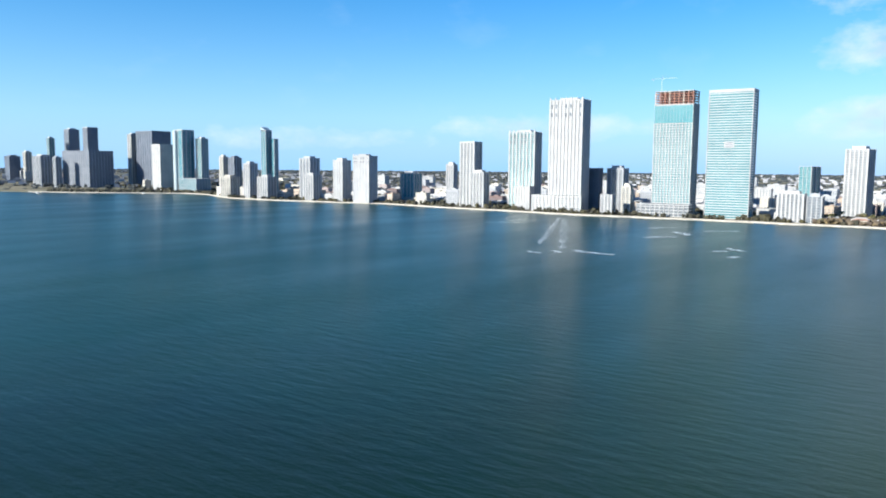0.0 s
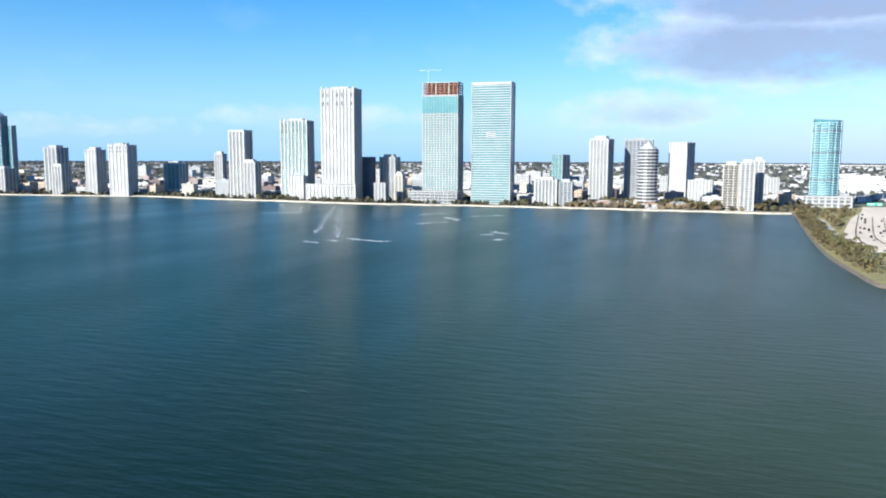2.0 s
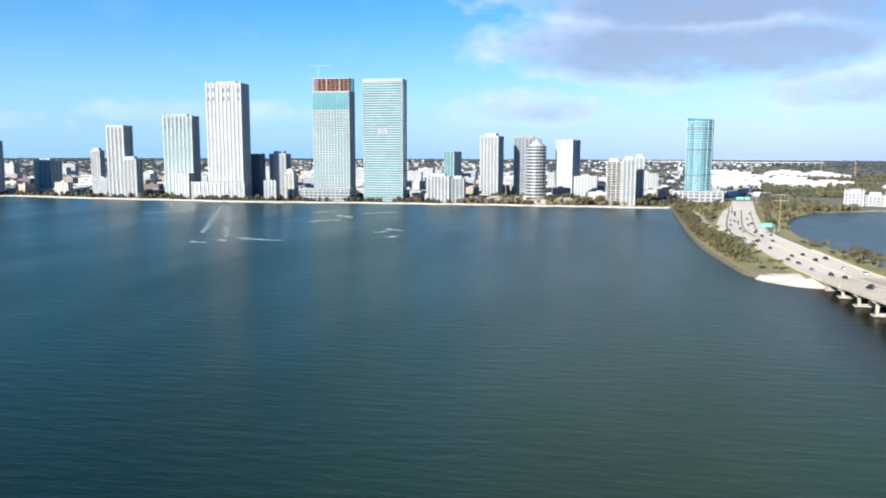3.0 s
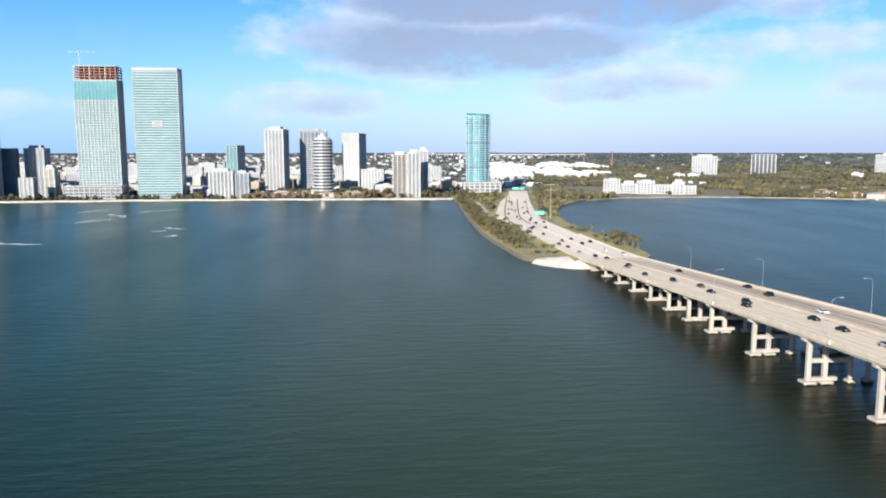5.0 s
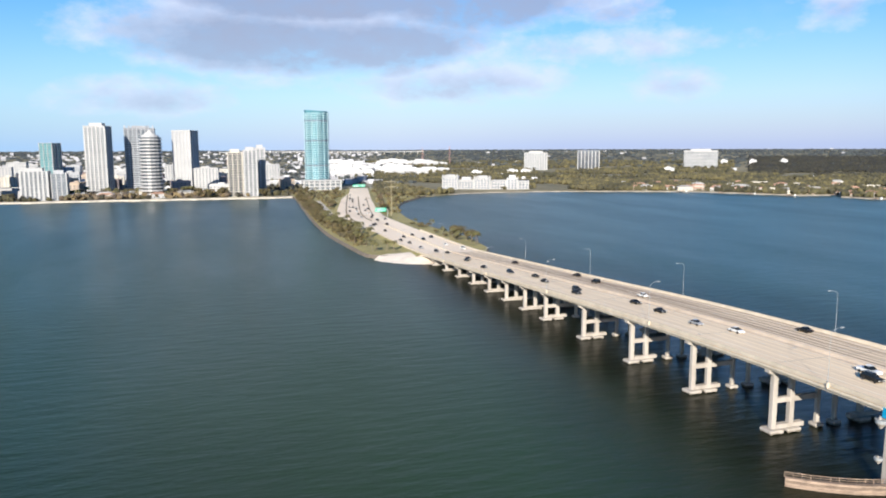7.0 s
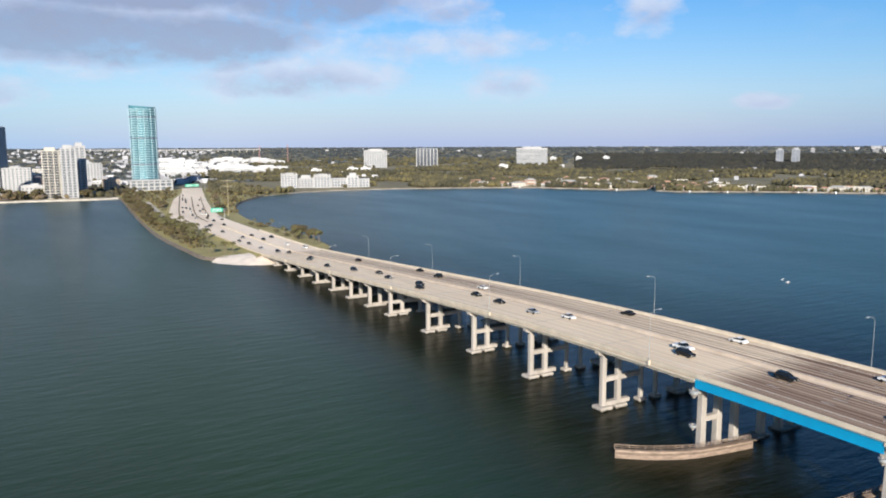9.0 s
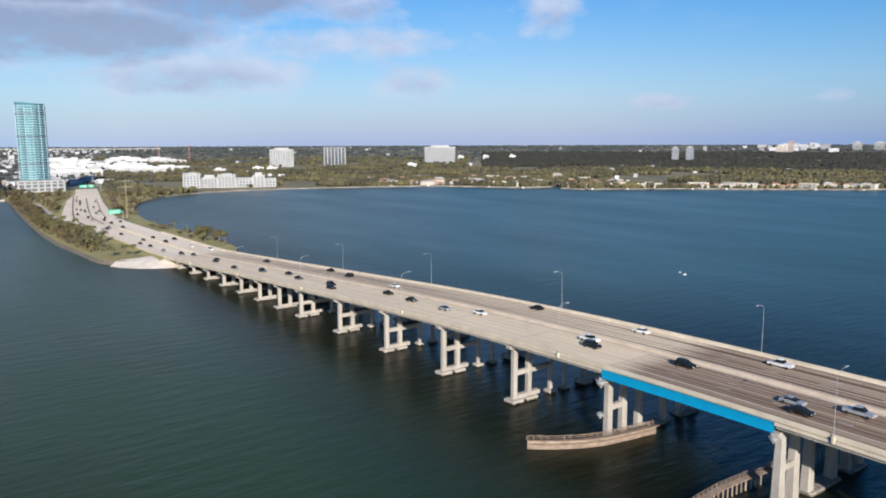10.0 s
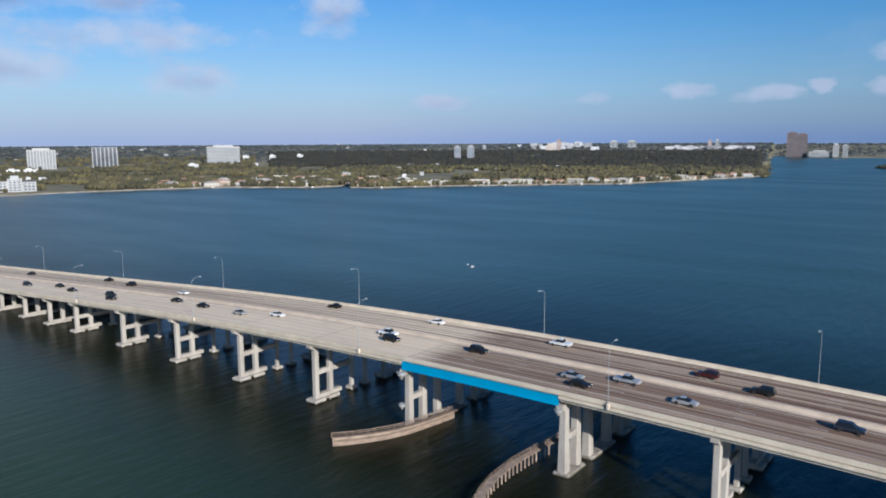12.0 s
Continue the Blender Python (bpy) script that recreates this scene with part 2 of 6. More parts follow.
def deck_material():
    """Worn concrete with darker wheel tracks along the lanes."""
    m = mat("deck_concrete", (0.86, 0.70, 0.49), (0.72, 0.575, 0.40), 0.85, 0.12, 3.0, 0.1, stretch=(0.15, 1, 1))
    t = m.node_tree
    b = t.nodes["Principled BSDF"]
    src = b.inputs["Base Color"].links[0].from_socket
    pos = t.nodes.new("ShaderNodeNewGeometry").outputs["Position"]
    mp = t.nodes.new("ShaderNodeMapping")
    mp.inputs["Scale"].default_value = (0.004, 1.05, 0.0)
    t.links.new(pos, mp.inputs["Vector"])
    streak = noise_node(t, mp.outputs[0], 1.0, 2, 0.5)
    sep = t.nodes.new("ShaderNodeSeparateXYZ")
    t.links.new(pos, sep.inputs[0])
    old = ramp_node(t, math_node(t, "MULTIPLY", math_node(t, "SUBTRACT", sep.outputs[1], 20.0), 0.5, True), [(0, 0.0), (1, 1.0)])
    track = ramp_node(t, streak, [(0.44, 0.0), (0.58, 1.0)])
    worn = ramp_node(t, math_node(t, "MULTIPLY", math_node(t, "SUBTRACT", math_node(t, "ADD", sep.outputs[0], math_node(t, "MULTIPLY", streak, 14.0)), 37.0), 0.11, True), [(0, 0.0), (1, 1.0)])
    amount = math_node(t, "MULTIPLY", track, math_node(t, "ADD", 0.22, math_node(t, "MULTIPLY", old, 0.60)))
    amount = math_node(t, "ADD", amount, math_node(t, "MULTIPLY", worn, math_node(t, "ADD", 0.36, math_node(t, "MULTIPLY", streak, 0.66))), True)
    out = mix_node(t, amount, src, (0.132, 0.073, 0.046))
    t.links.new(out, b.inputs["Base Color"])
    return m


def pier_material():
    """Cast concrete with a ragged dark tide mark near the water."""
    m = mat("pier_concrete", (0.44, 0.40, 0.355), (0.30, 0.27, 0.235), 0.8, 0.3, 3.0, stretch=(1, 1, 0.3))
    t = m.node_tree
    b = t.nodes["Principled BSDF"]
    src = b.inputs["Base Color"].links[0].from_socket
    pos = t.nodes.new("ShaderNodeNewGeometry").outputs["Position"]
    sep = t.nodes.new("ShaderNodeSeparateXYZ")
    t.links.new(pos, sep.inputs[0])
    level = math_node(t, "ADD", sep.outputs[2], math_node(t, "MULTIPLY", noise_node(t, pos, 0.9, 4), 0.9))
    tide = ramp_node(t, level, [(0.75, 0.85), (1.35, 0.0)])
    t.links.new(mix_node(t, tide, src, (0.10, 0.085, 0.06)), b.inputs["Base Color"])
    return m


M = {
    "water": water_material(),
    "deck": deck_material(),
    "apron": mat("bleached_concrete", (0.80, 0.70, 0.58), (0.60, 0.52, 0.43), 0.9, 0.2, 2.0, 0.2),
    "roadway": mat("pale_roadway", (0.83, 0.70, 0.54), (0.66, 0.54, 0.41), 0.9, 0.05, 1.5, 0.1, stretch=(0.1, 1, 1)),
    "concrete": mat("pale_concrete", (0.64, 0.555, 0.435), (0.47, 0.405, 0.315), 0.8, 0.25, 2.0),
    "median": mat("median_concrete", (0.56, 0.465, 0.37), (0.42, 0.345, 0.27), 0.85, 0.25, 2.0),
    "pier": pier_material(),
    # inner girders: concrete darkened to carry the shade under the deck
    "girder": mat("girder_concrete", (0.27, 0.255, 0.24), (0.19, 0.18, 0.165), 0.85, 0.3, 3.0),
    "blue": mat("blue_steel_paint", (0.010, 0.30, 0.53), (0.01, 0.245, 0.45), 0.45, 0.3, 4.0, 0.05),
    "steel": mat("galvanised_steel", (0.38, 0.40, 0.41), rough=0.5, metal=0.2, bump=0.0),
    "timber": mat("weathered_timber", (0.34, 0.255, 0.19), (0.17, 0.125, 0.095), 0.9, 0.6, 6.0, stretch=(1, 1, 3), rand=0.4),
    "asphalt": mat("asphalt", (0.24, 0.22, 0.205), (0.17, 0.155, 0.145), 0.9, 0.06, 2.0),
    "line": mat("road_paint", (0.75, 0.74, 0.70), rough=0.7, bump=0.0),
    "sand": mat("pale_sand", (0.56, 0.51, 0.43), (0.40, 0.355, 0.285), 0.95, 0.15, 3.0),
    "grass": mat("dry_grass", (0.34, 0.29, 0.11), (0.20, 0.18, 0.07), 0.95, 0.08, 1.5, 0.4),
    "land": mat("coastal_ground", (0.24, 0.205, 0.12), (0.10, 0.094, 0.05), 0.95, 0.012, 0.12, 0.5),
    "rock": mat("riprap", (0.17, 0.14, 0.11), (0.08, 0.066, 0.05), 0.95, 0.5, 2.0, 0.6),
    "leaf": mat("leaves", (0.125, 0.102, 0.044), (0.05, 0.045, 0.021), 0.75, 0.25, 1.2, 0.6, island=0.45),
    "leaf_far": mat("far_leaves", (0.112, 0.098, 0.045), (0.042, 0.041, 0.022), 0.85, 0.014, 0.3, 0.6, island=0.3, low=0.42, high=0.60),
    "palm": mat("palm_fronds", (0.155, 0.145, 0.055), (0.07, 0.07, 0.03), 0.6, 0.8, 3.0, 0.2, island=0.35),
    "bark": mat("bark", (0.20, 0.16, 0.12), (0.11, 0.085, 0.06), 0.9, 1.0, 6.0, 0.5),
    # leaf colour darkened to carry a cloud shadow
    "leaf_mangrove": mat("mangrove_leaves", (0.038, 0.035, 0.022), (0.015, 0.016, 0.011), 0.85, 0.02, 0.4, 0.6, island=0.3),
    "leaf_city": mat("city_leaves", (0.062, 0.056, 0.028), (0.022, 0.023, 0.014), 0.8, 0.05, 0.6, 0.6, island=0.4),
    "membrane": mat("white_roof_membrane", (0.58, 0.575, 0.57), (0.46, 0.46, 0.455), 0.7, 0.03, 0.5, 0.05, rand=0.12),
    "rose": mat("rose_render", (0.36, 0.295, 0.285), (0.28, 0.225, 0.215), 0.8, 0.05, 0.8, 0.05, rand=0.15),
    "stone_edge": mat("shore_stone", (0.40, 0.355, 0.29), (0.17, 0.145, 0.11), 0.95, 0.06, 0.7, 0.3),
    "ochre": mat("ochre_mast_paint", (0.30, 0.26, 0.16), rough=0.7, bump=0.0),
    "white": mat("white_render", (0.43, 0.425, 0.42), (0.34, 0.34, 0.34), 0.75, 0.05, 0.8, 0.05),
    "cream": mat("cream_render", (0.54, 0.505, 0.44), (0.44, 0.41, 0.355), 0.8, 0.05, 0.8, 0.05, rand=0.12),
    "grey": mat("grey_render", (0.36, 0.37, 0.39), (0.28, 0.29, 0.31), 0.75, 0.05, 0.8, 0.05, rand=0.12),
    "tan": mat("tan_render", (0.42, 0.34, 0.27), (0.34, 0.27, 0.21), 0.8, 0.05, 0.8, 0.05, rand=0.15),
    "brown": mat("brown_cladding", (0.17, 0.122, 0.116), (0.12, 0.085, 0.082), 0.8, 0.05, 0.8, 0.05),
    "slate": mat("slate_blue_cladding", (0.135, 0.155, 0.195), (0.095, 0.115, 0.15), 0.45, 0.05, 0.8, 0.05),
    "rust": mat("formwork_red", (0.34, 0.18, 0.14), (0.24, 0.12, 0.09), 0.85, 0.2, 2.0),
    "roof": mat("flat_roof", (0.48, 0.47, 0.45), (0.33, 0.325, 0.31), 0.9, 0.05, 0.8, 0.05, rand=0.25),
    "tile": mat("clay_tile_roof", (0.45, 0.27, 0.18), (0.33, 0.19, 0.13), 0.85, 0.1, 1.5, 0.2, rand=0.25),
    "glass": mat("window_glass", (0.17, 0.19, 0.21), (0.10, 0.115, 0.135), 0.12, 0.06, 0.5, 0.0),
    "glass_teal": mat("teal_curtain_glass", (0.10, 0.24, 0.265), (0.065, 0.175, 0.20), 0.12, 0.04, 0.3, 0.0),
    # haze blue and cloud shade are mixed into the far scrub colour
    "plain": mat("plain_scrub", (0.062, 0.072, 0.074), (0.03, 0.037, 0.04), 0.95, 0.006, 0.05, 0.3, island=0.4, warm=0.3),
    "bare": mat("bare_branches", (0.17, 0.135, 0.088), (0.09, 0.07, 0.045), 0.9, 0.2, 1.0, 0.5, island=0.4),
    "smoked": mat("smoked_glass", (0.075, 0.085, 0.10), (0.045, 0.05, 0.06), 0.15, 0.06, 0.5, 0.0),
    "glass_blue": mat("blue_curtain_glass", (0.09, 0.225, 0.265), (0.055, 0.16, 0.20), 0.10, 0.04, 0.3, 0.0),
    "aqua": mat("aqua_spandrel", (0.36, 0.52, 0.56), (0.28, 0.43, 0.48), 0.35, 0.05, 0.5, 0.0),
    "spandrel": mat("pale_teal_spandrel", (0.40, 0.47, 0.49), (0.32, 0.40, 0.43), 0.4, 0.05, 0.5, 0.0),
    "sign": mat("green_sign", (0.01, 0.42, 0.27), rough=0.5, bump=0.0),
    "mast": mat("red_mast_paint", (0.48, 0.27, 0.23), rough=0.6, bump=0.0),
    "foam": mat("foam", (0.75, 0.78, 0.78), (0.55, 0.62, 0.63), 0.7, 0.3, 3.0, 0.3),
    "black": mat("black_paint", (0.012, 0.012, 0.012), rough=0.38, bump=0.0, spec=0.35),
    "silver": mat("silver_paint", (0.45, 0.46, 0.48), rough=0.3, metal=0.4, bump=0.0),
    "carwhite": mat("white_car_paint", (0.80, 0.80, 0.79), rough=0.3, bump=0.0),
    "navy": mat("navy_paint", (0.02, 0.026, 0.04), rough=0.25, bump=0.0),
    "darkred": mat("dark_red_paint", (0.06, 0.010, 0.010), rough=0.3, bump=0.0),
    "carglass": mat("car_glass", (0.015, 0.018, 0.02), rough=0.08, bump=0.0),
    "tyre": mat("tyre_rubber", (0.02, 0.02, 0.02), rough=0.9, bump=0.0),
}

# ---- mesh helpers ----


class MB:
    """Gathers vertices and faces for one mesh."""

    def __init__(self):
        self.v, self.f = [], []

    def add(self, verts, faces):
        k = len(self.v)
        self.v += verts
        self.f += [tuple(i + k for i in f) for f in faces]
        return self

    def box(self, x0, x1, y0, y1, z0, z1):
        return self.add([(x0, y0, z0), (x1, y0, z0), (x1, y1, z0), (x0, y1, z0), (x0, y0, z1), (x1, y0, z1), (x1, y1, z1), (x0, y1, z1)],
                        [(3, 2, 1, 0), (4, 5, 6, 7), (0, 1, 5, 4), (1, 2, 6, 5), (2, 3, 7, 6), (3, 0, 4, 7)])

    def cbox(self, x0, x1, y0, y1, z0, z1, c):
        """A box with chamfered upright and top edges."""
        ring = lambda d, z: [(x0 + c, y0 + d, z), (x1 - c, y0 + d, z), (x1 - d, y0 + c, z), (x1 - d, y1 - c, z), (x1 - c, y1 - d, z), (x0 + c, y1 - d, z), (x0 + d, y1 - c, z), (x0 + d, y0 + c, z)]  # noqa: E731
        return self.loft([ring(0, z0), ring(0, z1 - c), [(x + (c * 0.6 if x < (x0 + x1) / 2 else -c * 0.6), y + (c * 0.6 if y < (y0 + y1) / 2 else -c * 0.6), z1) for x, y, _ in ring(0, z1)]])

    def loft(self, rings, caps=True):
        n = len(rings[0])
        k = len(self.v)
        for r in rings:
            self.v += [tuple(p) for p in r]
        for i in range(len(rings) - 1):
            for j in range(n):
                a, b = k + i * n + j, k + i * n + (j + 1) % n
                self.f.append((a, b, b + n, a + n))
        if caps:
            self.f.append(tuple(k + j for j in reversed(range(n))))
            self.f.append(tuple(k + (len(rings) - 1) * n + j for j in range(n)))
        return self

    def tube(self, pts, radii, n=8):
        rings = []
        for i, p in enumerate(pts):
            a, b = Vector(pts[max(i - 1, 0)]), Vector(pts[min(i + 1, len(pts) - 1)])
            d = (b - a).normalized()
            s = d.cross(Vector((0, 0, 1)) if abs(d.z) < 0.9 else Vector((1, 0, 0))).normalized()
            u = s.cross(d)
            r = radii[i] if isinstance(radii, (list, tuple)) else radii
            rings.append([tuple(Vector(p) + (s * math.cos(q) + u * math.sin(q)) * r) for q in (2 * math.pi * j / n for j in range(n))])
        return self.loft(rings)

    def mesh(self, name):
        me = bpy.data.meshes.new(name)
        me.from_pydata(self.v, [], self.f)
        me.validate()
        bm = bmesh.new()
        bm.from_mesh(me)
        bmesh.ops.recalc_face_normals(bm, faces=bm.faces)
        bm.to_mesh(me)
        bm.free()
        return me


def part(name, mb, material, parent=None, label="", at=None, smooth=False):
    me = mb.mesh(name) if isinstance(mb, MB) else mb
    if material is not None and not me.materials:
        me.materials.append(M[material] if isinstance(material, str) else material)
    if smooth:
        me.shade_smooth()
    ob = new(name, me)
    if parent is not None:
        ob.parent = parent
    if at is not None:
        ob.matrix_basis = at if isinstance(at, Matrix) else Matrix.Translation(at)
    if label:
        ob["label"] = label
    return ob


def thing(name, at, label, category, group="", kind=""):
    ob = new(name)
    ob.matrix_basis = at if isinstance(at, Matrix) else Matrix.Translation(at)
    return tagged(ob, label, category, group, kind)


# ---- water and land ----
CX, CY = 137.0, -123.0      # middle of the polar sheets
wm = MB()
rad = [0, 60, 150, 400, 1000, 2200, 4900]
for r in rad[1:]:
    wm.v += [(CX + r * math.cos(a), CY + r * math.sin(a), 0) for a in (2 * math.pi * j / 96 for j in range(96))]
wm.f = [tuple(range(96))] + [(i * 96 + j, i * 96 + (j + 1) % 96, (i + 1) * 96 + (j + 1) % 96, (i + 1) * 96 + j) for i in range(len(rad) - 2) for j in range(96)]
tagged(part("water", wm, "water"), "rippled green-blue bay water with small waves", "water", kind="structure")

SHORE = [
    (400, -4700), (-200, -3500), (-560, -2500), (-777, -2009), (-882, -1817), (-990, -1690), (-985, -1600), (-890, -1400), (-884, -1263),
    (-925, -1000), (-890, -780), (-874, -618), (-885, -380), (-885, -215), (-873, -130), (-876, -6), (-882, 60), (-850, 140), (-830, 168),
    (-880, 240), (-883, 325), (-836, 481), (-790, 570), (-676, 633), (-664, 684), (-708, 735), (-632, 668), (-597, 673), (-523, 771), (-337, 955), (-236, 1262), (-218, 1330), (-640, 3090), (-503, 2878), (-331, 2852), (-60, 2950), (300, 3300), (900, 4800),
]


# far land is raised to meet the horizon line as the camera sees it
def land_height(r, inland=None):
    s = min(max((r - 1900) / 2900, 0), 1)
    z = 1.5 + 46 * s * (2 - s) * 0.9
    return z if inland is None else min(z, 1.5 + max(0, inland) * 0.022)


def shore_radius(phi):
    dx, dy = -math.cos(phi), math.sin(phi)
    best = None
    for (ax, ay), (bx, by) in zip(SHORE, SHORE[1:]):
        ex, ey = bx - ax, by - ay
        den = dx * ey - dy * ex
        if abs(den) < 1e-9:
            continue
        r = ((ax - CX) * ey - (ay - CY) * ex) / den
        s = ((ax - CX) * dy - (ay - CY) * dx) / den
        if 0 <= s <= 1 and r > 0 and (best is None or r < best):
            best = r
    return best


PHI0 = math.atan2(SHORE[0][1] - CY, CX - SHORE[0][0]) + 1e-4
PHI1 = math.atan2(SHORE[-1][1] - CY, CX - SHORE[-1][0]) - 1e-4


def polar(phi, r):
    return CX - r * math.cos(phi), CY + r * math.sin(phi)


def build_land():
    g = MB()
    n, k = 720, 26
    for i in range(n + 1):
        p = PHI0 + (PHI1 - PHI0) * i / n
        rs = shore_radius(p) or 4000
        rs += 5 * noise.noise((p * 60, 3.3, 0)) + 9 * noise.noise((p * 17, 1.3, 0))
        g.v.append((*polar(p, rs - 3), -2.0))
        for j in range(k):
            s = j / (k - 1)
            r = rs + (4880 - rs) * (s ** 1.6)
            x, y = polar(p, r)
            z = land_height(r, r - rs) + (0 if j < 3 else 7 * max(0, (r - 2200) / 2600) * noise.noise((p * 9, r / 500, 0)))
            g.v.append((x, y, 0.9 if j == 0 else z))
    k += 1
    for i in range(n):
        for j in range(k - 1):
            a = i * k + j
            g.f.append((a, a + 1, a + k + 1, a + k))
    tagged(part("ground", g, "land", smooth=True), "flat green coastal land with scattered woods, reaching the horizon", "ground", kind="structure")


build_land()


def inside(poly, x, y):
    c = False
    for (ax, ay), (bx, by) in zip(poly, poly[1:] + poly[:1]):
        if (ay > y) != (by > y) and x < (bx - ax) * (y - ay) / (by - ay) + ax:
            c = not c
    return c


def smooth_loop(pts, per=6):
    out = []
    n = len(pts)
    for i in range(n):
        p0, p1, p2, p3 = (Vector(pts[(i + d) % n]) for d in (-1, 0, 1, 2))
        for s in range(per):
            u = s / per
            out.append(tuple(0.5 * (2 * p1 + (p2 - p0) * u + (2 * p0 - 5 * p1 + 4 * p2 - p3) * u * u + (3 * p1 - p0 - 3 * p2 + p3) * u ** 3)))
    return out


CAUSEWAY = [(-1010, 20), (-940, -2), (-822, -6), (-690, -16), (-528, -27), (-430, -31), (-352, -29), (-312, -27), (-303, -22), (-299, -12), (-294, 0), (-291, 14), (-291, 38), (-308, 51),
            (-335, 56), (-380, 61), (-455, 56), (-530, 58), (-622, 74), (-720, 104), (-830, 165), (-900, 205), (-1010, 190)]


def slab(name, poly, z_top, z_bot, material, out=3.0):
    """A raised sheet of land with sloping sides."""
    cx, cy = sum(p[0] for p in poly) / len(poly), sum(p[1] for p in poly) / len(poly)
    m = MB()
    n = len(poly)
    m.v = [(x, y, z_top) for x, y in poly]
    for i in range(n):
        (ax, ay), (bx, by) = poly[i - 1], poly[(i + 1) % n]
        d = Vector((by - ay, ax - bx)).normalized()
        m.v.append((poly[i][0] + d.x * out, poly[i][1] + d.y * out, z_bot))
    area = sum(a[0] * b[1] - b[0] * a[1] for a, b in zip(poly, poly[1:] + poly[:1]))
    if area < 0:
        for i in range(n):
            x, y, z = m.v[n + i]
            m.v[n + i] = (2 * poly[i][0] - x, 2 * poly[i][1] - y, z)
    top, side = MB(), MB()
    top.add(m.v[:n], [tuple(range(n))])
    side.add([(x, y, z + 0.05) for x, y, z in m.v[:n]] + m.v[n:], [(i, (i + 1) % n, n + (i + 1) % n, n + i) for i in range(n)])
    return top, side


isle = smooth_loop(CAUSEWAY)
top, side = slab("causeway_ground", isle, 1.9, -1.0, "grass", 2.2)
tagged(part("riprap", side, "rock"), "brown rock edge sloping from the causeway into the water", "riprap", kind="structure")
tagged(part("causeway_ground", top, "grass"), "low grassy causeway strip with dry grass between water", "ground", kind="structure")


def shore_strip(name, p0, p1, steps, width, z, material, label):
    m = MB()
    for i in range(steps + 1):
        p = p0 + (p1 - p0) * i / steps
        rs = shore_radius(p)
        rs += 5 * noise.noise((p * 60, 3.3, 0)) + 9 * noise.noise((p * 17, 1.3, 0))
        w = width * (0.7 + 0.6 * noise.noise((p * 40, 7.7, 0)))
        for r, h in ((rs - 4, -1.0), (rs - 2.5, z), (rs + w, z + 0.5), (rs + w, 0.5)):
            m.v.append((*polar(p, r), h))
    m.f = [(i * 4 + j, i * 4 + j + 1, i * 4 + j + 5, i * 4 + j + 4) for i in range(steps) for j in range(3)]
    return tagged(part(name, m, material), label, "seawall", kind="structure")


def phi_of(x, y):
    return math.atan2(y - CY, CX - x)


shore_strip("seawall_city", phi_of(-777, -2009), phi_of(-878, 20), 260, 3.4, 1.4, "sand", "pale concrete seawall and narrow beach below the towers")
shore_strip("seawall_bay", phi_of(-836, 200), phi_of(-222, 1290), 520, 1.6, 0.8, "stone_edge", "pale stone seawall along the wooded bay shore")


# ---- road and bridge ----
def road_z(x):
    e = abs(x - 50)
    z = 17.3 - 1.84e-4 * e * e if e < 140 else 17.3 - 1.84e-4 * 140 * 140 - 0.0515 * (e - 140)
    d = z - 3.0
    return 3.0 + 0.5 * (d + math.sqrt(d * d + 1.5))


def road_y(x):
    """Middle line of the causeway road."""
    s = -545 - x
    return 18.25 + 0.1 * (s + math.sqrt(s * s + 2025)) if x > -5000 and x < -300 else 18.25


def strip(xs, y0, y1, z0, z1, follow=False):
    """A bar along the road between two offsets, from z0 to z1 over the road."""
    rings = []
    for x in xs:
        c = road_y(x) - 18.25 if follow else 0
        z = road_z(x)
        rings.append([(x, y0 + c, z + z0), (x, y1 + c, z + z0), (x, y1 + c, z + z1), (x, y0 + c, z + z1)])
    return MB().loft(rings)


def jersey(xs, yc, side=0, follow=False):
    """A concrete barrier: wide foot, narrow top."""
    prof = [(-0.30, 0.0), (0.30, 0.0), (0.28, 0.08), (0.14, 0.34), (0.10, 0.86), (-0.10, 0.86), (-0.14, 0.34), (-0.28, 0.08)]
    if side:
        prof = [(-0.22 * side, 0.0), (0.28 * side, 0.0), (0.26 * side, 0.08), (0.1 * side, 0.34), (0.06 * side, 0.9), (-0.22 * side, 0.9)]
    rings = []
    for x in xs:
        c = road_y(x) - 18.25 if follow else 0
        rings.append([(x, yc + c + a, road_z(x) + b) for a, b in prof])
    return MB().loft(rings)


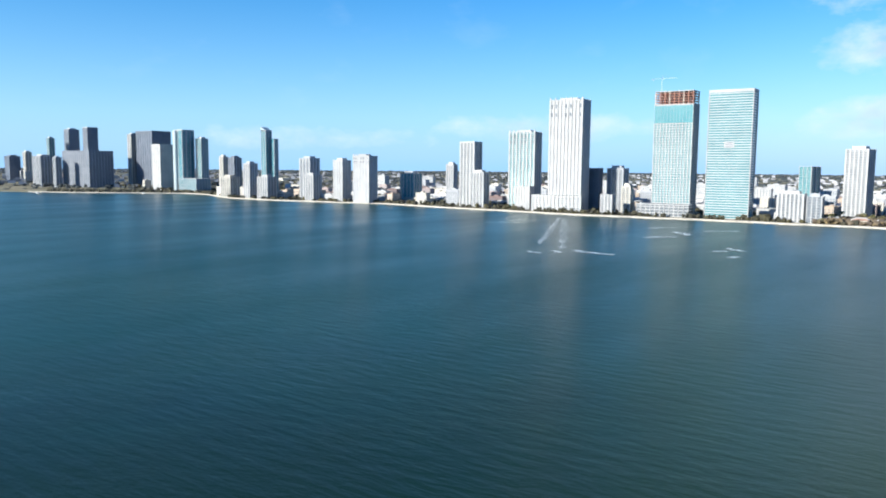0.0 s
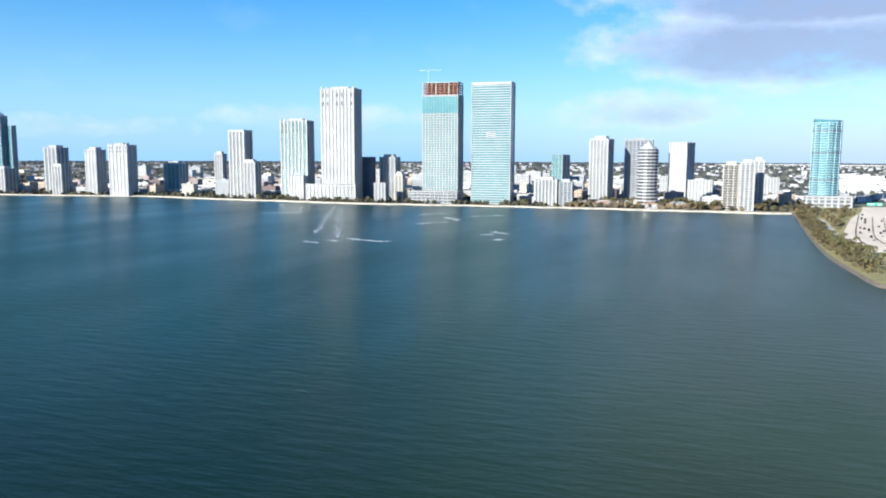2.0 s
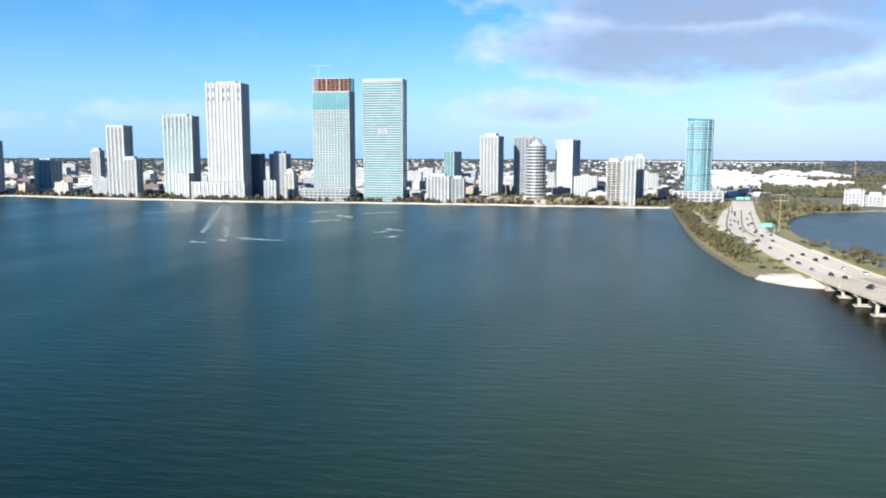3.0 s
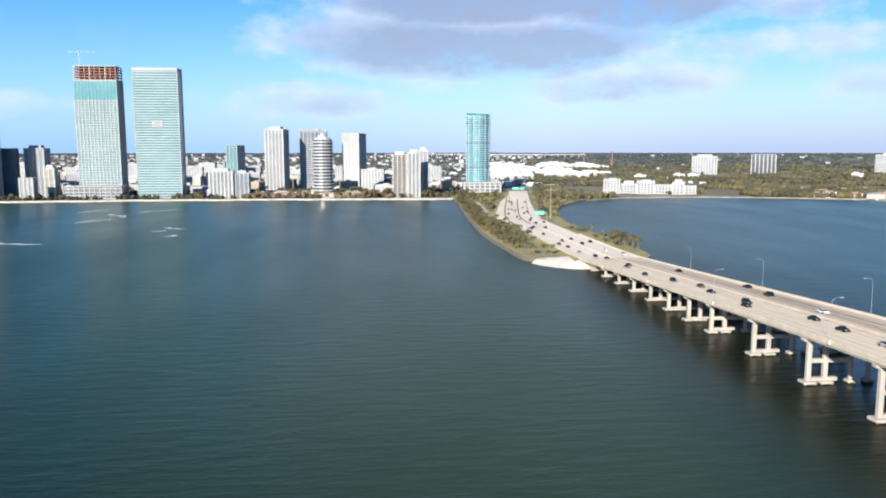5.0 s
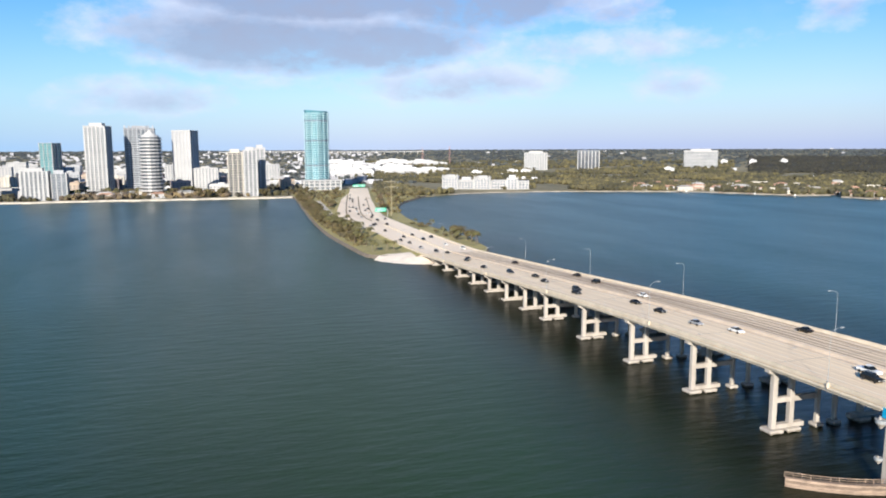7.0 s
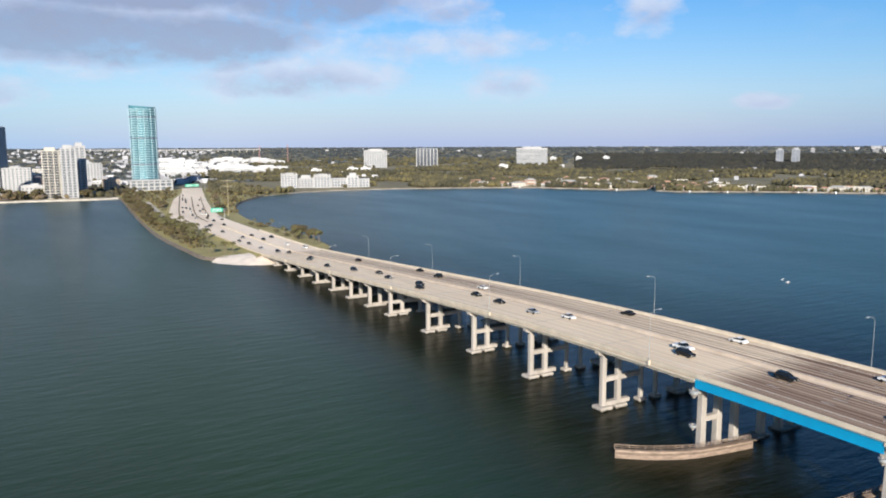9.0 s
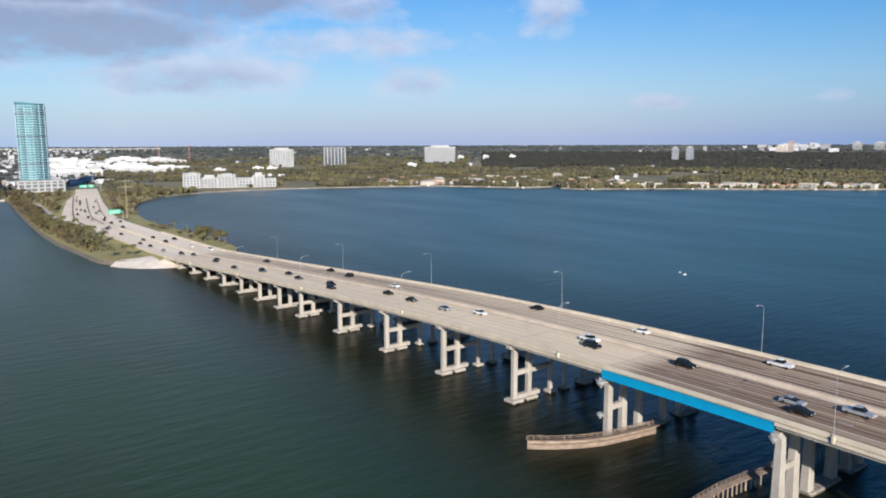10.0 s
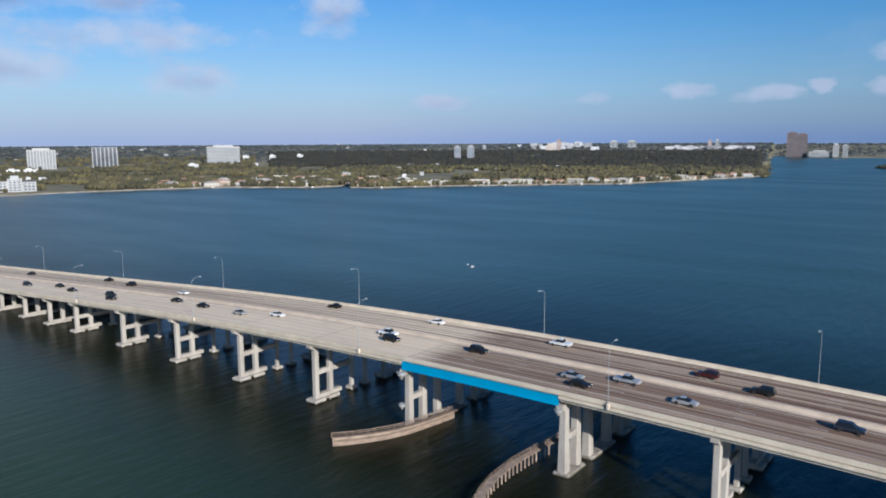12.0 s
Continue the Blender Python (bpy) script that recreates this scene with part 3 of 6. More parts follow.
PIERS = [-264.4, -244.0, -223.0, -202.0, -181.0, -160.7, -141.0, -121.5, -91.1, -60.6, -30.2, 0.0, 31.2, 71.4, 101.5, 131.8, 162.0, 192.2]
ENDS = [-284.0] + PIERS + [222.0]
bridge = thing("road_bridge", (0, 0, 0), "long pale concrete road bridge with one blue steel span", "bridge")
for i, (a, b) in enumerate(zip(ENDS, ENDS[1:])):
    steel = a == 31.2
    xs = [a + 0.03 + (b - a - 0.06) * k / 6 for k in range(7)]
    deck = part("deck_span", strip(xs, 0.25, 36.25, -0.28, 0.0), "deck", bridge)
    part("edge_barrier", jersey(xs, 0.22, 1), "concrete", deck)
    part("edge_barrier", jersey(xs, 36.28, -1), "concrete", deck)
    part("median_barrier", jersey(xs, 19.2), "median", deck)
    part("median_strip", strip(xs, 17.9, 20.4, 0.004, 0.05), "median", deck)
    if not steel:
        part("edge_beam", strip(xs, -0.12, 0.6, -0.78, -0.2), "concrete", deck)
        part("edge_beam", strip(xs, 35.9, 36.62, -0.78, -0.2), "concrete", deck)
    if steel:
        for y in (0.08, 7, 13.5, 22.5, 29, 36.3):
            g = strip(xs, y, y + 0.08, -2.15, -0.33)
            gd = part("steel_girder", g, "blue", bridge, "bright blue painted steel girder")
            part("flange", strip(xs, y - 0.2, y + 0.3, -2.22, -2.15), "blue", gd)
            part("flange", strip(xs, y - 0.15, y + 0.25, -0.33, -0.285), "blue", gd)
    else:
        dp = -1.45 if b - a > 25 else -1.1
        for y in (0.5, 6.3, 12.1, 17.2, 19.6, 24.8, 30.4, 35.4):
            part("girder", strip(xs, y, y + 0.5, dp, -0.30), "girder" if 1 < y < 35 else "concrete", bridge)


def lane_marks():
    m = MB()
    for y in (8.9, 12.7, 26.8, 30.4):
        x = -282.0
        while x < 215:
            m.add([(x, y, road_z(x) + 0.012), (x + 3, y, road_z(x + 3) + 0.012), (x + 3, y + 0.16, road_z(x + 3) + 0.012), (x, y + 0.16, road_z(x) + 0.012)], [(0, 1, 2, 3)])
            x += 12
    for y in (5.0, 16.7, 22.0, 34.0):
        x = -282.0
        while x < 215:
            m.add([(x, y, road_z(x) + 0.012), (x + 10, y, road_z(x + 10) + 0.012), (x + 10, y + 0.15, road_z(x + 10) + 0.012), (x, y + 0.15, road_z(x) + 0.012)], [(0, 1, 2, 3)])
            x += 10
    return m


tagged(part("lane_marking", lane_marks(), "line", bridge), kind="stuff")
for x in PIERS:
    jm = MB()
    z = road_z(x)
    jm.box(x - 0.07, x + 0.07, 0.5, 36.0, z + 0.005, z + 0.014)
    part("expansion_joint", jm, "asphalt", bridge)


pile_mesh = MB().tube([(0, 0, -1.6), (0, 0, 0.35)], 0.3, 7).mesh("pile")


def pile_cap(x, y, hx, hy, c):
    """A concrete cap just above the water on short stout piles."""
    part("footing", MB().cbox(x - hx, x + hx, y - hy, y + hy, 0.28 if y < 19 else -0.8, 1.05, 0.22), "pier", c)
    n = 0 if y > 19 else max(2, round(hy * 2 / 1.9))
    for k in range(n):
        for sx in (-1, 1):
            part("pile", pile_mesh, "pier", c, at=(x + sx * (hx - 0.45), y - hy + 0.5 + (2 * hy - 1.0) * k / (n - 1), 0))


def pier(x):
    z = road_z(x)
    main = x in (31.2, 71.4)
    cap_top = z - (2.22 if main else 1.45 if x > -115 else 1.1)
    ch = 1.3
    low = cap_top < 10.5 and not main
    for s, ys in (((0, (2.6, 7.6)), (1, (13.2, 22.5)), (2, (28.9, 33.9))) if main else ((0, (2.6, 7.2, 11.6, 15.8)), (2, (20.7, 24.9, 29.3, 33.9))) if low else ((0, (2.6, 7.6, 15.6)), (2, (20.9, 28.9, 33.9)))):
        lo, hi = ys[0] - 2.3, ys[-1] + 2.2
        w = 0.75
        cap = MB().loft([[(x - w, lo, cap_top), (x - w, lo, cap_top - 0.7), (x - w, lo + 1.3, cap_top - ch), (x - w, hi - 1.3, cap_top - ch), (x - w, hi, cap_top - 0.7), (x - w, hi, cap_top)],
                         [(x + w, lo, cap_top), (x + w, lo, cap_top - 0.7), (x + w, lo + 1.3, cap_top - ch), (x + w, hi - 1.3, cap_top - ch), (x + w, hi, cap_top - 0.7), (x + w, hi, cap_top)]])
        c = part("pier_cap", cap, "pier", bridge)
        for y in ys:
            base = 1.0
            g = 0.72 if main else 0.66
            b0 = (0.1 if x < 50 else 0.3) if main else 0.0
            if not main and y in (15.6, 20.9, 11.6, 24.9, 15.8, 20.7):
                g = 0.5
            col = MB().loft([[(x + sx * (g + k), y + sy * (g + k), z) for sx, sy in ((-1, -0.8), (-0.8, -1), (0.8, -1), (1, -0.8), (1, 0.8), (0.8, 1), (-0.8, 1), (-1, 0.8))] for z, k in ((base - 1.2 if main else base, b0), (cap_top - ch + 0.02, 0.0))])
            part("column", col, "pier", c)
            if not main and not low:
                inner = y in (15.6, 20.9)
                fx, fy = (1.25, 1.3) if inner else (1.9, 1.95)
                pile_cap(x, y, fx, fy, c)
        if low and not main:
            ya, yb = (0.5, 9.6) if s == 0 else (26.9, 36.0)
            pile_cap(x, (ya + yb) / 2, 1.8, (yb - ya) / 2, c)
            yi = 14.0 if s == 0 else 22.5
            pile_cap(x, yi, 1.2, 2.6, c)
        if cap_top > 10.5 and s != 1:
            zz = 1.0 + (cap_top - ch - 1.0) * 0.52
            part("strut", MB().box(x - 0.5, x + 0.5, ys[0] + 0.7, ys[-1] - 0.7, zz - 0.6, zz + 0.6), "pier", c)
        if s != 1 and not main:
            ta, tb = (ys[0] + 0.7, 11.2) if s == 0 else (25.3, ys[-1] - 0.7)
            part("tie_beam", MB().box(x - 0.7, x + 0.7, ta, tb, 0.95, 1.5 if low else 2.0), "pier", c)
        if main:
            part("footing", MB().cbox(x - 1.9, x + 1.9, lo + 0.8, hi - 0.8, -1.0, 0.5, 0.3), "pier", c)
            part("bearing_seat", MB().box(x - 0.9, x + 0.9, lo + 0.3, lo + 1.2, cap_top - 1.2, cap_top - 0.7), "pier", c)


for x in PIERS:
    pier(x)


def inspection_platform(x, z, size):
    """A round steel basket with a small lamp on the end of a main pier."""
    t = thing("inspection_platform", pose(x, 0.1, z) @ Matrix.Diagonal((size, size, size, 1)), "small round grey steel platform fixed to the bridge pier", "platform", "pier platforms")
    disc = lambda rad, z: [(rad * math.cos(k * math.pi / 7), rad * math.sin(k * math.pi / 7) - 0.2, z) for k in range(14)]  # noqa: E731
    part("bracket", MB().loft([disc(0.35, -1.6), disc(0.7, -1.0), disc(1.5, -0.1), disc(1.55, 0.0)]), "pier", t)
    part("basket_wall", MB().loft([disc(1.55, 0.0), disc(1.6, 0.8)], False), "steel", t)
    part("rim", MB().loft([disc(1.68, 0.8), disc(1.68, 0.95)]), "steel", t)
    part("lamp_housing", MB().cbox(-0.3, 0.3, -1.0, -0.4, 0.95, 1.7, 0.1), "pier", t)


for x in (31.2, 71.4):
    inspection_platform(x, road_z(x) - 3.4, 0.7 if x < 50 else 0.5)
inspection_platform(31.2, 6.4, 0.5)
# abutment with pale apron
part("abutment", MB().box(-286.5, -283.6, 0.3, 36.2, 0.0, road_z(-284) - 0.45), "concrete", bridge)
wing = MB()
for y0, y1 in ((0.0, 0.5), (36.0, 36.5)):
    wing.loft([[(x, y0, 1.0), (x, y1, 1.0), (x, y1, road_z(x) + 0.0), (x, y0, road_z(x) + 0.0)] for x in (-284, -300, -325, -355)])
part("wing_wall", wing, "concrete", bridge)
ap = MB()
ap_low = [(-294, -27), (-286, -24.5), (-280, -20), (-274, -13), (-269, -3), (-268.5, 10), (-269, 30), (-272, 42)]
ap_high = [(-304, -20, 1.9), (-303, -10, 2.3), (-303, -2, 2.8), (-294, -0.1, 3.1), (-286.4, 0.1, 3.3), (-286.4, 10, 3.2), (-286.4, 30, 3.2), (-286.6, 36.6, 3.2)]
ap.v = [(x, y, -0.4) for x, y in ap_low] + [(x * 0.4 + p[0] * 0.6, y * 0.4 + p[1] * 0.6, p[2] * 0.72 + 0.1 * (k % 2)) for k, ((x, y), p) in enumerate(zip(ap_low, ap_high))] + ap_high
ap.f = [(r * 8 + k, r * 8 + k + 1, r * 8 + k + 9, r * 8 + k + 8) for r in (0, 1) for k in range(7)]
tagged(part("concrete_apron", ap, "apron"), "bare white sloping apron under the bridge end", "slope", kind="structure")

# causeway road with grass shoulders
xs = [-283.8 - 12 * k for k in range(62)]


def road_half(x):
    return 18.0 if x > -480 else max(14.0, 18.0 + (x + 480) * 0.014)


def road_extra(x):
    """Slip lane widening the near side of the road."""
    return min(9.0, max(0.0, (-425 - x) * 0.11)) * min(1.0, max(0.0, (x + 900) / 120))


def causeway_road():
    m = MB()
    for x in xs:
        y, z = road_y(x), road_z(x)
        hw = 0.4 + road_half(x)
        hn = hw + road_extra(x)
        m.v += [(x, y - hn - 5, 1.7), (x, y - hn, z - 0.02), (x, y + hw, z - 0.02), (x, y + hw + 5, 1.7)]
    n = len(xs)
    m.f = [(i * 4 + j, i * 4 + j + 1, i * 4 + j + 5, i * 4 + j + 4) for i in range(n - 1) for j in range(3)]
    return m


tagged(part("road_bank", causeway_road(), "grass"), "grassy embankment carrying the causeway road", "embankment", kind="structure")
rd = MB()
for x in xs:
    y, z = road_y(x), road_z(x)
    hw = road_half(x)
    rd.v += [(x, y - hw - road_extra(x), z + 0.03), (x, y + hw, z + 0.03)]
rd.f = [(2 * i, 2 * i + 1, 2 * i + 3, 2 * i + 2) for i in range(len(xs) - 1)]
tagged(part("road", rd, "roadway"), "worn pale multi-lane road with darker wheel tracks", "road", kind="structure")
fr = MB()
for k in range(40):
    x = -425 - 9 * k
    y = 1.5 - min(7.5, k * 1.1) if k < 14 else -6 + (k - 14) * 0.75
    fr.v += [(x, y - 3.2, 2.1), (x, y + 3.2, 2.1)]
fr.f = [(2 * i, 2 * i + 1, 2 * i + 3, 2 * i + 2) for i in range(39)]
tagged(part("road_frontage", fr, "sand"), "pale narrow frontage lane beside the causeway road", "road", kind="structure")


bxs = [-284.2 - 10 * k for k in range(19)]
for yc, side in ((0.24, 1), (19.2, 0), (36.26, -1)):
    rb = thing("road_barrier", (0, 0, 0), "low cream concrete barrier along the causeway road", "barrier", "causeway barriers")
    n = 19 if side == 0 else 14
    part("barrier_wall", jersey(bxs[:n], yc, side, True), "concrete", rb)


def frontage_y(x):
    k = (-425 - x) / 9
    return -500 if k < 0 or k > 40 else 1.5 - min(7.5, k * 1.1) if k < 14 else -6 + (k - 14) * 0.75


def hedge(x0, x1, off, half):
    rings = []
    n = int((x0 - x1) / 6)
    for k in range(n + 1):
        x = x0 + (x1 - x0) * k / n
        y, z = road_y(x) + off, road_z(x)
        h = 0.35 + 0.25 * noise.noise((x / 7, off, 0))
        w = half * (0.8 + 0.5 * noise.noise((x / 9, off, 5)))
        rings.append([(x, y - w, z), (x, y + w, z), (x, y + w * 0.7, z + h), (x, y - w * 0.6, z + h * 0.9)])
    return MB().loft(rings)


for x0, x1, off, half in ((-500, -820, -2.0, 0.7), (-470, -860, -16.0, 0.8), (-560, -800, 8.5, 0.5)):
    tagged(part("median_hedge", hedge(x0, x1, off, half), "bare"), "low dry brown hedge on the median between the causeway lanes", "hedge", "median hedges")


def road_lines():
    m = MB()
    for off in (-11.6, -8.2, -4.8, 1.2, 4.8, 11.6):
        solid = abs(off) < 2
        for x in (-286 - 12 * k for k in range(56)):
            ln = 12 if solid else 4
            q = [(x, road_y(x) + off), (x - ln, road_y(x - ln) + off)]
            m.add([(q[0][0], q[0][1] - 0.1, road_z(x) + 0.045), (q[1][0], q[1][1] - 0.1, road_z(x - ln) + 0.045), (q[1][0], q[1][1] + 0.1, road_z(x - ln) + 0.045), (q[0][0], q[0][1] + 0.1, road_z(x) + 0.045)], [(0, 1, 2, 3)])
    return m


tagged(part("road_marking", road_lines(), "line"), "thin white lane lines on the causeway road", "road marking", kind="stuff")

# lamp posts
def lamp_post(side):
    """side 1: arm reaches towards +y."""
    t = thing("street_lamp", (0, 0, 0), "tall slim grey metal street lamp with one curved arm", "street lamp", "lamps along the bridge")
    part("pole", MB().tube([(0, 0, 0), (0, 0, 5), (0, 0, 10.8)], [0.07, 0.052, 0.036]), "steel", t)
    part("arm", MB().tube([(0, 0, 10.7), (0, 0.5 * side, 11.3), (0, 1.4 * side, 11.6), (0, 2.6 * side, 11.7)], [0.05, 0.045, 0.045, 0.04], 6), "steel", t)
    part("lamp_head", MB().cbox(-0.16, 0.16, min(2.5 * side, 3.3 * side), max(2.5 * side, 3.3 * side), 11.6, 11.8, 0.05), "steel", t)
    part("base_plinth", MB().cbox(-0.26, 0.26, -0.26, 0.26, -1.0, 0.1, 0.06), "concrete", t)
    return t


near_lamp, far_lamp = lamp_post(1), lamp_post(-1)
near_lamp.matrix_basis = pose(18.1, -0.25, road_z(18.1) + 0.55)
far_lamp.matrix_basis = pose(-16.6, 36.75, road_z(-16.6) + 0.55)
for x in (-241, -178, -115.3, -47.5, 81.9, 146):
    copy_thing(near_lamp, pose(x, -0.25, road_z(x) + 0.55))
for x in (-217, -149, -83, 47.4, 110.8, 174):
    copy_thing(far_lamp, pose(x, 36.75, road_z(x) + 0.55))
for k in range(3):
    x = -330 - 130 * k
    copy_thing(near_lamp, pose(x, road_y(x) - road_half(x) - 1.5, 2.0))
    copy_thing(far_lamp, pose(x - 30, road_y(x - 30) + road_half(x - 30) + 1.5, 2.0))

# timber fenders under the blue span
def fender(path, name, label, height, gap=1.6, wales=(0.05, 0.52, 0.99, 1.46, 2.25), side=1):
    t = thing(name, (0, 0, 0), label, "fender")
    pts = []
    for (ax, ay), (bx, by) in zip(path, path[1:]):
        n = max(1, round(math.hypot(bx - ax, by - ay) / gap))
        pts += [(ax + (bx - ax) * k / n, ay + (by - ay) * k / n) for k in range(n)]
    pts.append(path[-1])
    pile = MB().tube([(0, 0, -1.2), (0, 0, height)], [0.2, 0.17], 7).mesh("pile")
    for x, y in pts:
        part("pile", pile, "timber", t, at=(x, y, 0))
    for k, z in enumerate(wales):
        if z > height - 0.1:
            break
        m = MB()
        ring = [[(x + side * 0.36, y - 0.12, z), (x + side * 0.2, y - 0.02, z), (x + side * 0.2, y - 0.02, z + 0.4), (x + side * 0.36, y - 0.12, z + 0.4)] for x, y in pts]
        part("wale", m.loft(ring), "timber", t)
    m = MB().loft([[(x - 0.6, y - 0.2, height), (x + 0.9, y + 0.5, height), (x + 0.9, y + 0.5, height + 0.12), (x - 0.6, y - 0.2, height + 0.12)] for x, y in pts])
    part("walkway", m, "timber", t)
    for h in (0.55, 1.0):
        part("rail", MB().tube([(x - 0.4, y - 0.1, height + h) for x, y in pts], 0.07, 5), "timber", t)
    for x, y in pts:
        part("rail_post", MB().tube([(x - 0.4, y - 0.1, height + 0.1), (x - 0.4, y - 0.1, height + 1.0)], 0.06, 5), "timber", t)


fender([(24.0, -15.1), (27, -11.5), (29, -8.5), (31.2, -4.5), (32.9, 0), (34.3, 8), (35.2, 14.5)], "timber_fender", "weathered brown timber fender wall guarding the bridge pier", 1.9)
fender([(70, -30), (67.6, -24), (65.6, -18), (64.2, -12), (63.6, -4), (64.0, 4.5), (64.8, 12), (65.2, 38)], "timber_fender", "weathered timber pile fender standing beside the bridge pier", 2.6, 1.5, (2.05,), -1)

# green overhead signs
def gantry(x, panels):
    y, z = road_y(x), 2.0
    t = thing("sign_gantry", (x, 0, z), "grey steel gantry with green road sign panels", "road sign", "sign gantries")
    part("post", MB().tube([(0, y + 17.5, 0), (0, y + 17.5, 9.2)], 0.22), "steel", t)
    part("beam", MB().box(-0.2, 0.2, y + min(a for a, b in panels), y + 17.5, 8.5, 8.9), "steel", t)
    for a, b in panels:
        p = part("sign_panel", MB().box(0.3, 0.42, y + a, y + b, 6.6, 10.2), "sign", t)
        for k in range(3):
            part("text_bar", MB().box(0.42, 0.44, y + a + 0.8, y + b - 0.8, 7.2 + k * 0.95, 7.55 + k * 0.95), "line", p)


gantry(-525, [(6, 16)])
gantry(-950, [(-9, 1), (2, 9)])


def line_mast(x, y, h, half):
    t = thing("line_mast", (x, y, 1.9), "tall slim ochre steel pole with two long cross-arms", "mast", "line masts")
    part("pole", MB().tube([(0, 0, 0), (0, 0, h * 0.6), (0, 0, h)], [0.5, 0.36, 0.22], 8), "ochre", t)
    for z in (h * 0.95, h * 0.8):
        part("cross_arm", MB().loft([[(-0.16, -half, z + 0.1), (0.16, -half, z + 0.1), (0.16, -half, z + 0.3), (-0.16, -half, z + 0.3)], [(-0.28, 0, z - 0.4), (0.28, 0, z - 0.4), (0.28, 0, z + 0.4), (-0.28, 0, z + 0.4)], [(-0.16, half, z + 0.1), (0.16, half, z + 0.1), (0.16, half, z + 0.3), (-0.16, half, z + 0.3)]]), "ochre", t)
        for yy in (-half + 0.3, -half * 0.5, half * 0.5, half - 0.3):
            part("insulator", MB().tube([(0, yy, z + 0.1), (0, yy, z - 1.2)], 0.16, 6), "steel", t)


line_mast(-556, 50, 34, 6.5)

# ---- cars ----
def car_mesh(prof, half, tumble, name):
    """A body from side profile points (x, z), narrowed towards the roof."""
    m = MB()
    hi = max(z for _, z in prof)
    lo = min(z for _, z in prof)
    w = lambda z: half - tumble * max(0, (z - lo) / (hi - lo) - 0.45) * 1.8  # noqa: E731
    m.loft([[(x, -w(z) + 0.08, z + (0.0)) for x, z in prof], [(x, -w(z), z) for x, z in prof], [(x, w(z), z) for x, z in prof], [(x, w(z) - 0.08, z) for x, z in prof]])
    return m


SEDAN = ([(-2.3, 0.35), (-2.32, 0.75), (-2.15, 0.98), (-1.4, 1.02), (0.75, 0.96), (1.9, 0.86), (2.28, 0.68), (2.3, 0.35)], [(-1.55, 1.0), (-0.95, 1.42), (0.15, 1.45), (1.05, 0.96)])
SUV = ([(-2.35, 0.42), (-2.4, 0.9), (-2.3, 1.1), (-1.0, 1.14), (0.95, 1.1), (1.95, 1.02), (2.35, 0.8), (2.38, 0.42)], [(-2.25, 1.1), (-2.0, 1.72), (0.3, 1.76), (1.15, 1.1)])
PICKUP = ([(-2.7, 0.5), (-2.75, 1.12), (-1.0, 1.12), (1.1, 1.12), (2.2, 1.06), (2.65, 0.9), (2.7, 0.5)], [(-0.95, 1.12), (-0.75, 1.82), (0.55, 1.84), (1.25, 1.12)])
VAN = ([(-2.7, 0.4), (-2.75, 1.0), (-2.7, 1.2), (1.3, 1.2), (2.3, 1.05), (2.55, 0.85), (2.6, 0.4)], [(-2.65, 1.18), (-2.6, 2.05), (0.9, 2.1), (1.75, 1.15)])
wheel_mesh = MB().tube([(0, -0.11, 0), (0, 0.11, 0)], 0.34, 12).mesh("wheel")


def car(shape, paint, colour):
    lower, upper = shape
    kind = {id(SEDAN): "car", id(SUV): "car", id(PICKUP): "pickup", id(VAN): "van"}[id(shape)]
    word = {id(SEDAN): "saloon car", id(SUV): "sport utility car", id(PICKUP): "pickup truck", id(VAN): "panel van"}[id(shape)]
    t = thing(kind, (0, 0, -50), f"{colour} {word} driving on the pale road", kind, "traffic")
    part("body", car_mesh(lower, 0.92, 0.06, "body"), paint, t)
    part("cabin_glass", car_mesh(upper, 0.86, 0.3, "cabin"), "carglass", t)
    x = [p[0] for p in upper]
    z = max(p[1] for p in upper)
    part("roof", MB().cbox(x[1] + 0.02, x[2] - 0.02, -0.66, 0.66, z - 0.03, z + 0.06, 0.05), paint, t)
    f, r = lower[-1][0], lower[0][0]
    for wx in (r + 0.85, f - 0.9):
        for wy in (-0.84, 0.84):
            w = part("wheel", wheel_mesh, "tyre", t, at=(wx, wy, 0.34))
    for wy in (-0.62, 0.62):
        part("headlight", MB().box(f - 0.1, f + 0.02, wy - 0.18, wy + 0.18, 0.62, 0.76), "line", t)
        part("tail_light", MB().box(r - 0.03, r + 0.08, wy - 0.16, wy + 0.16, 0.75, 0.9), "darkred", t)
    return t


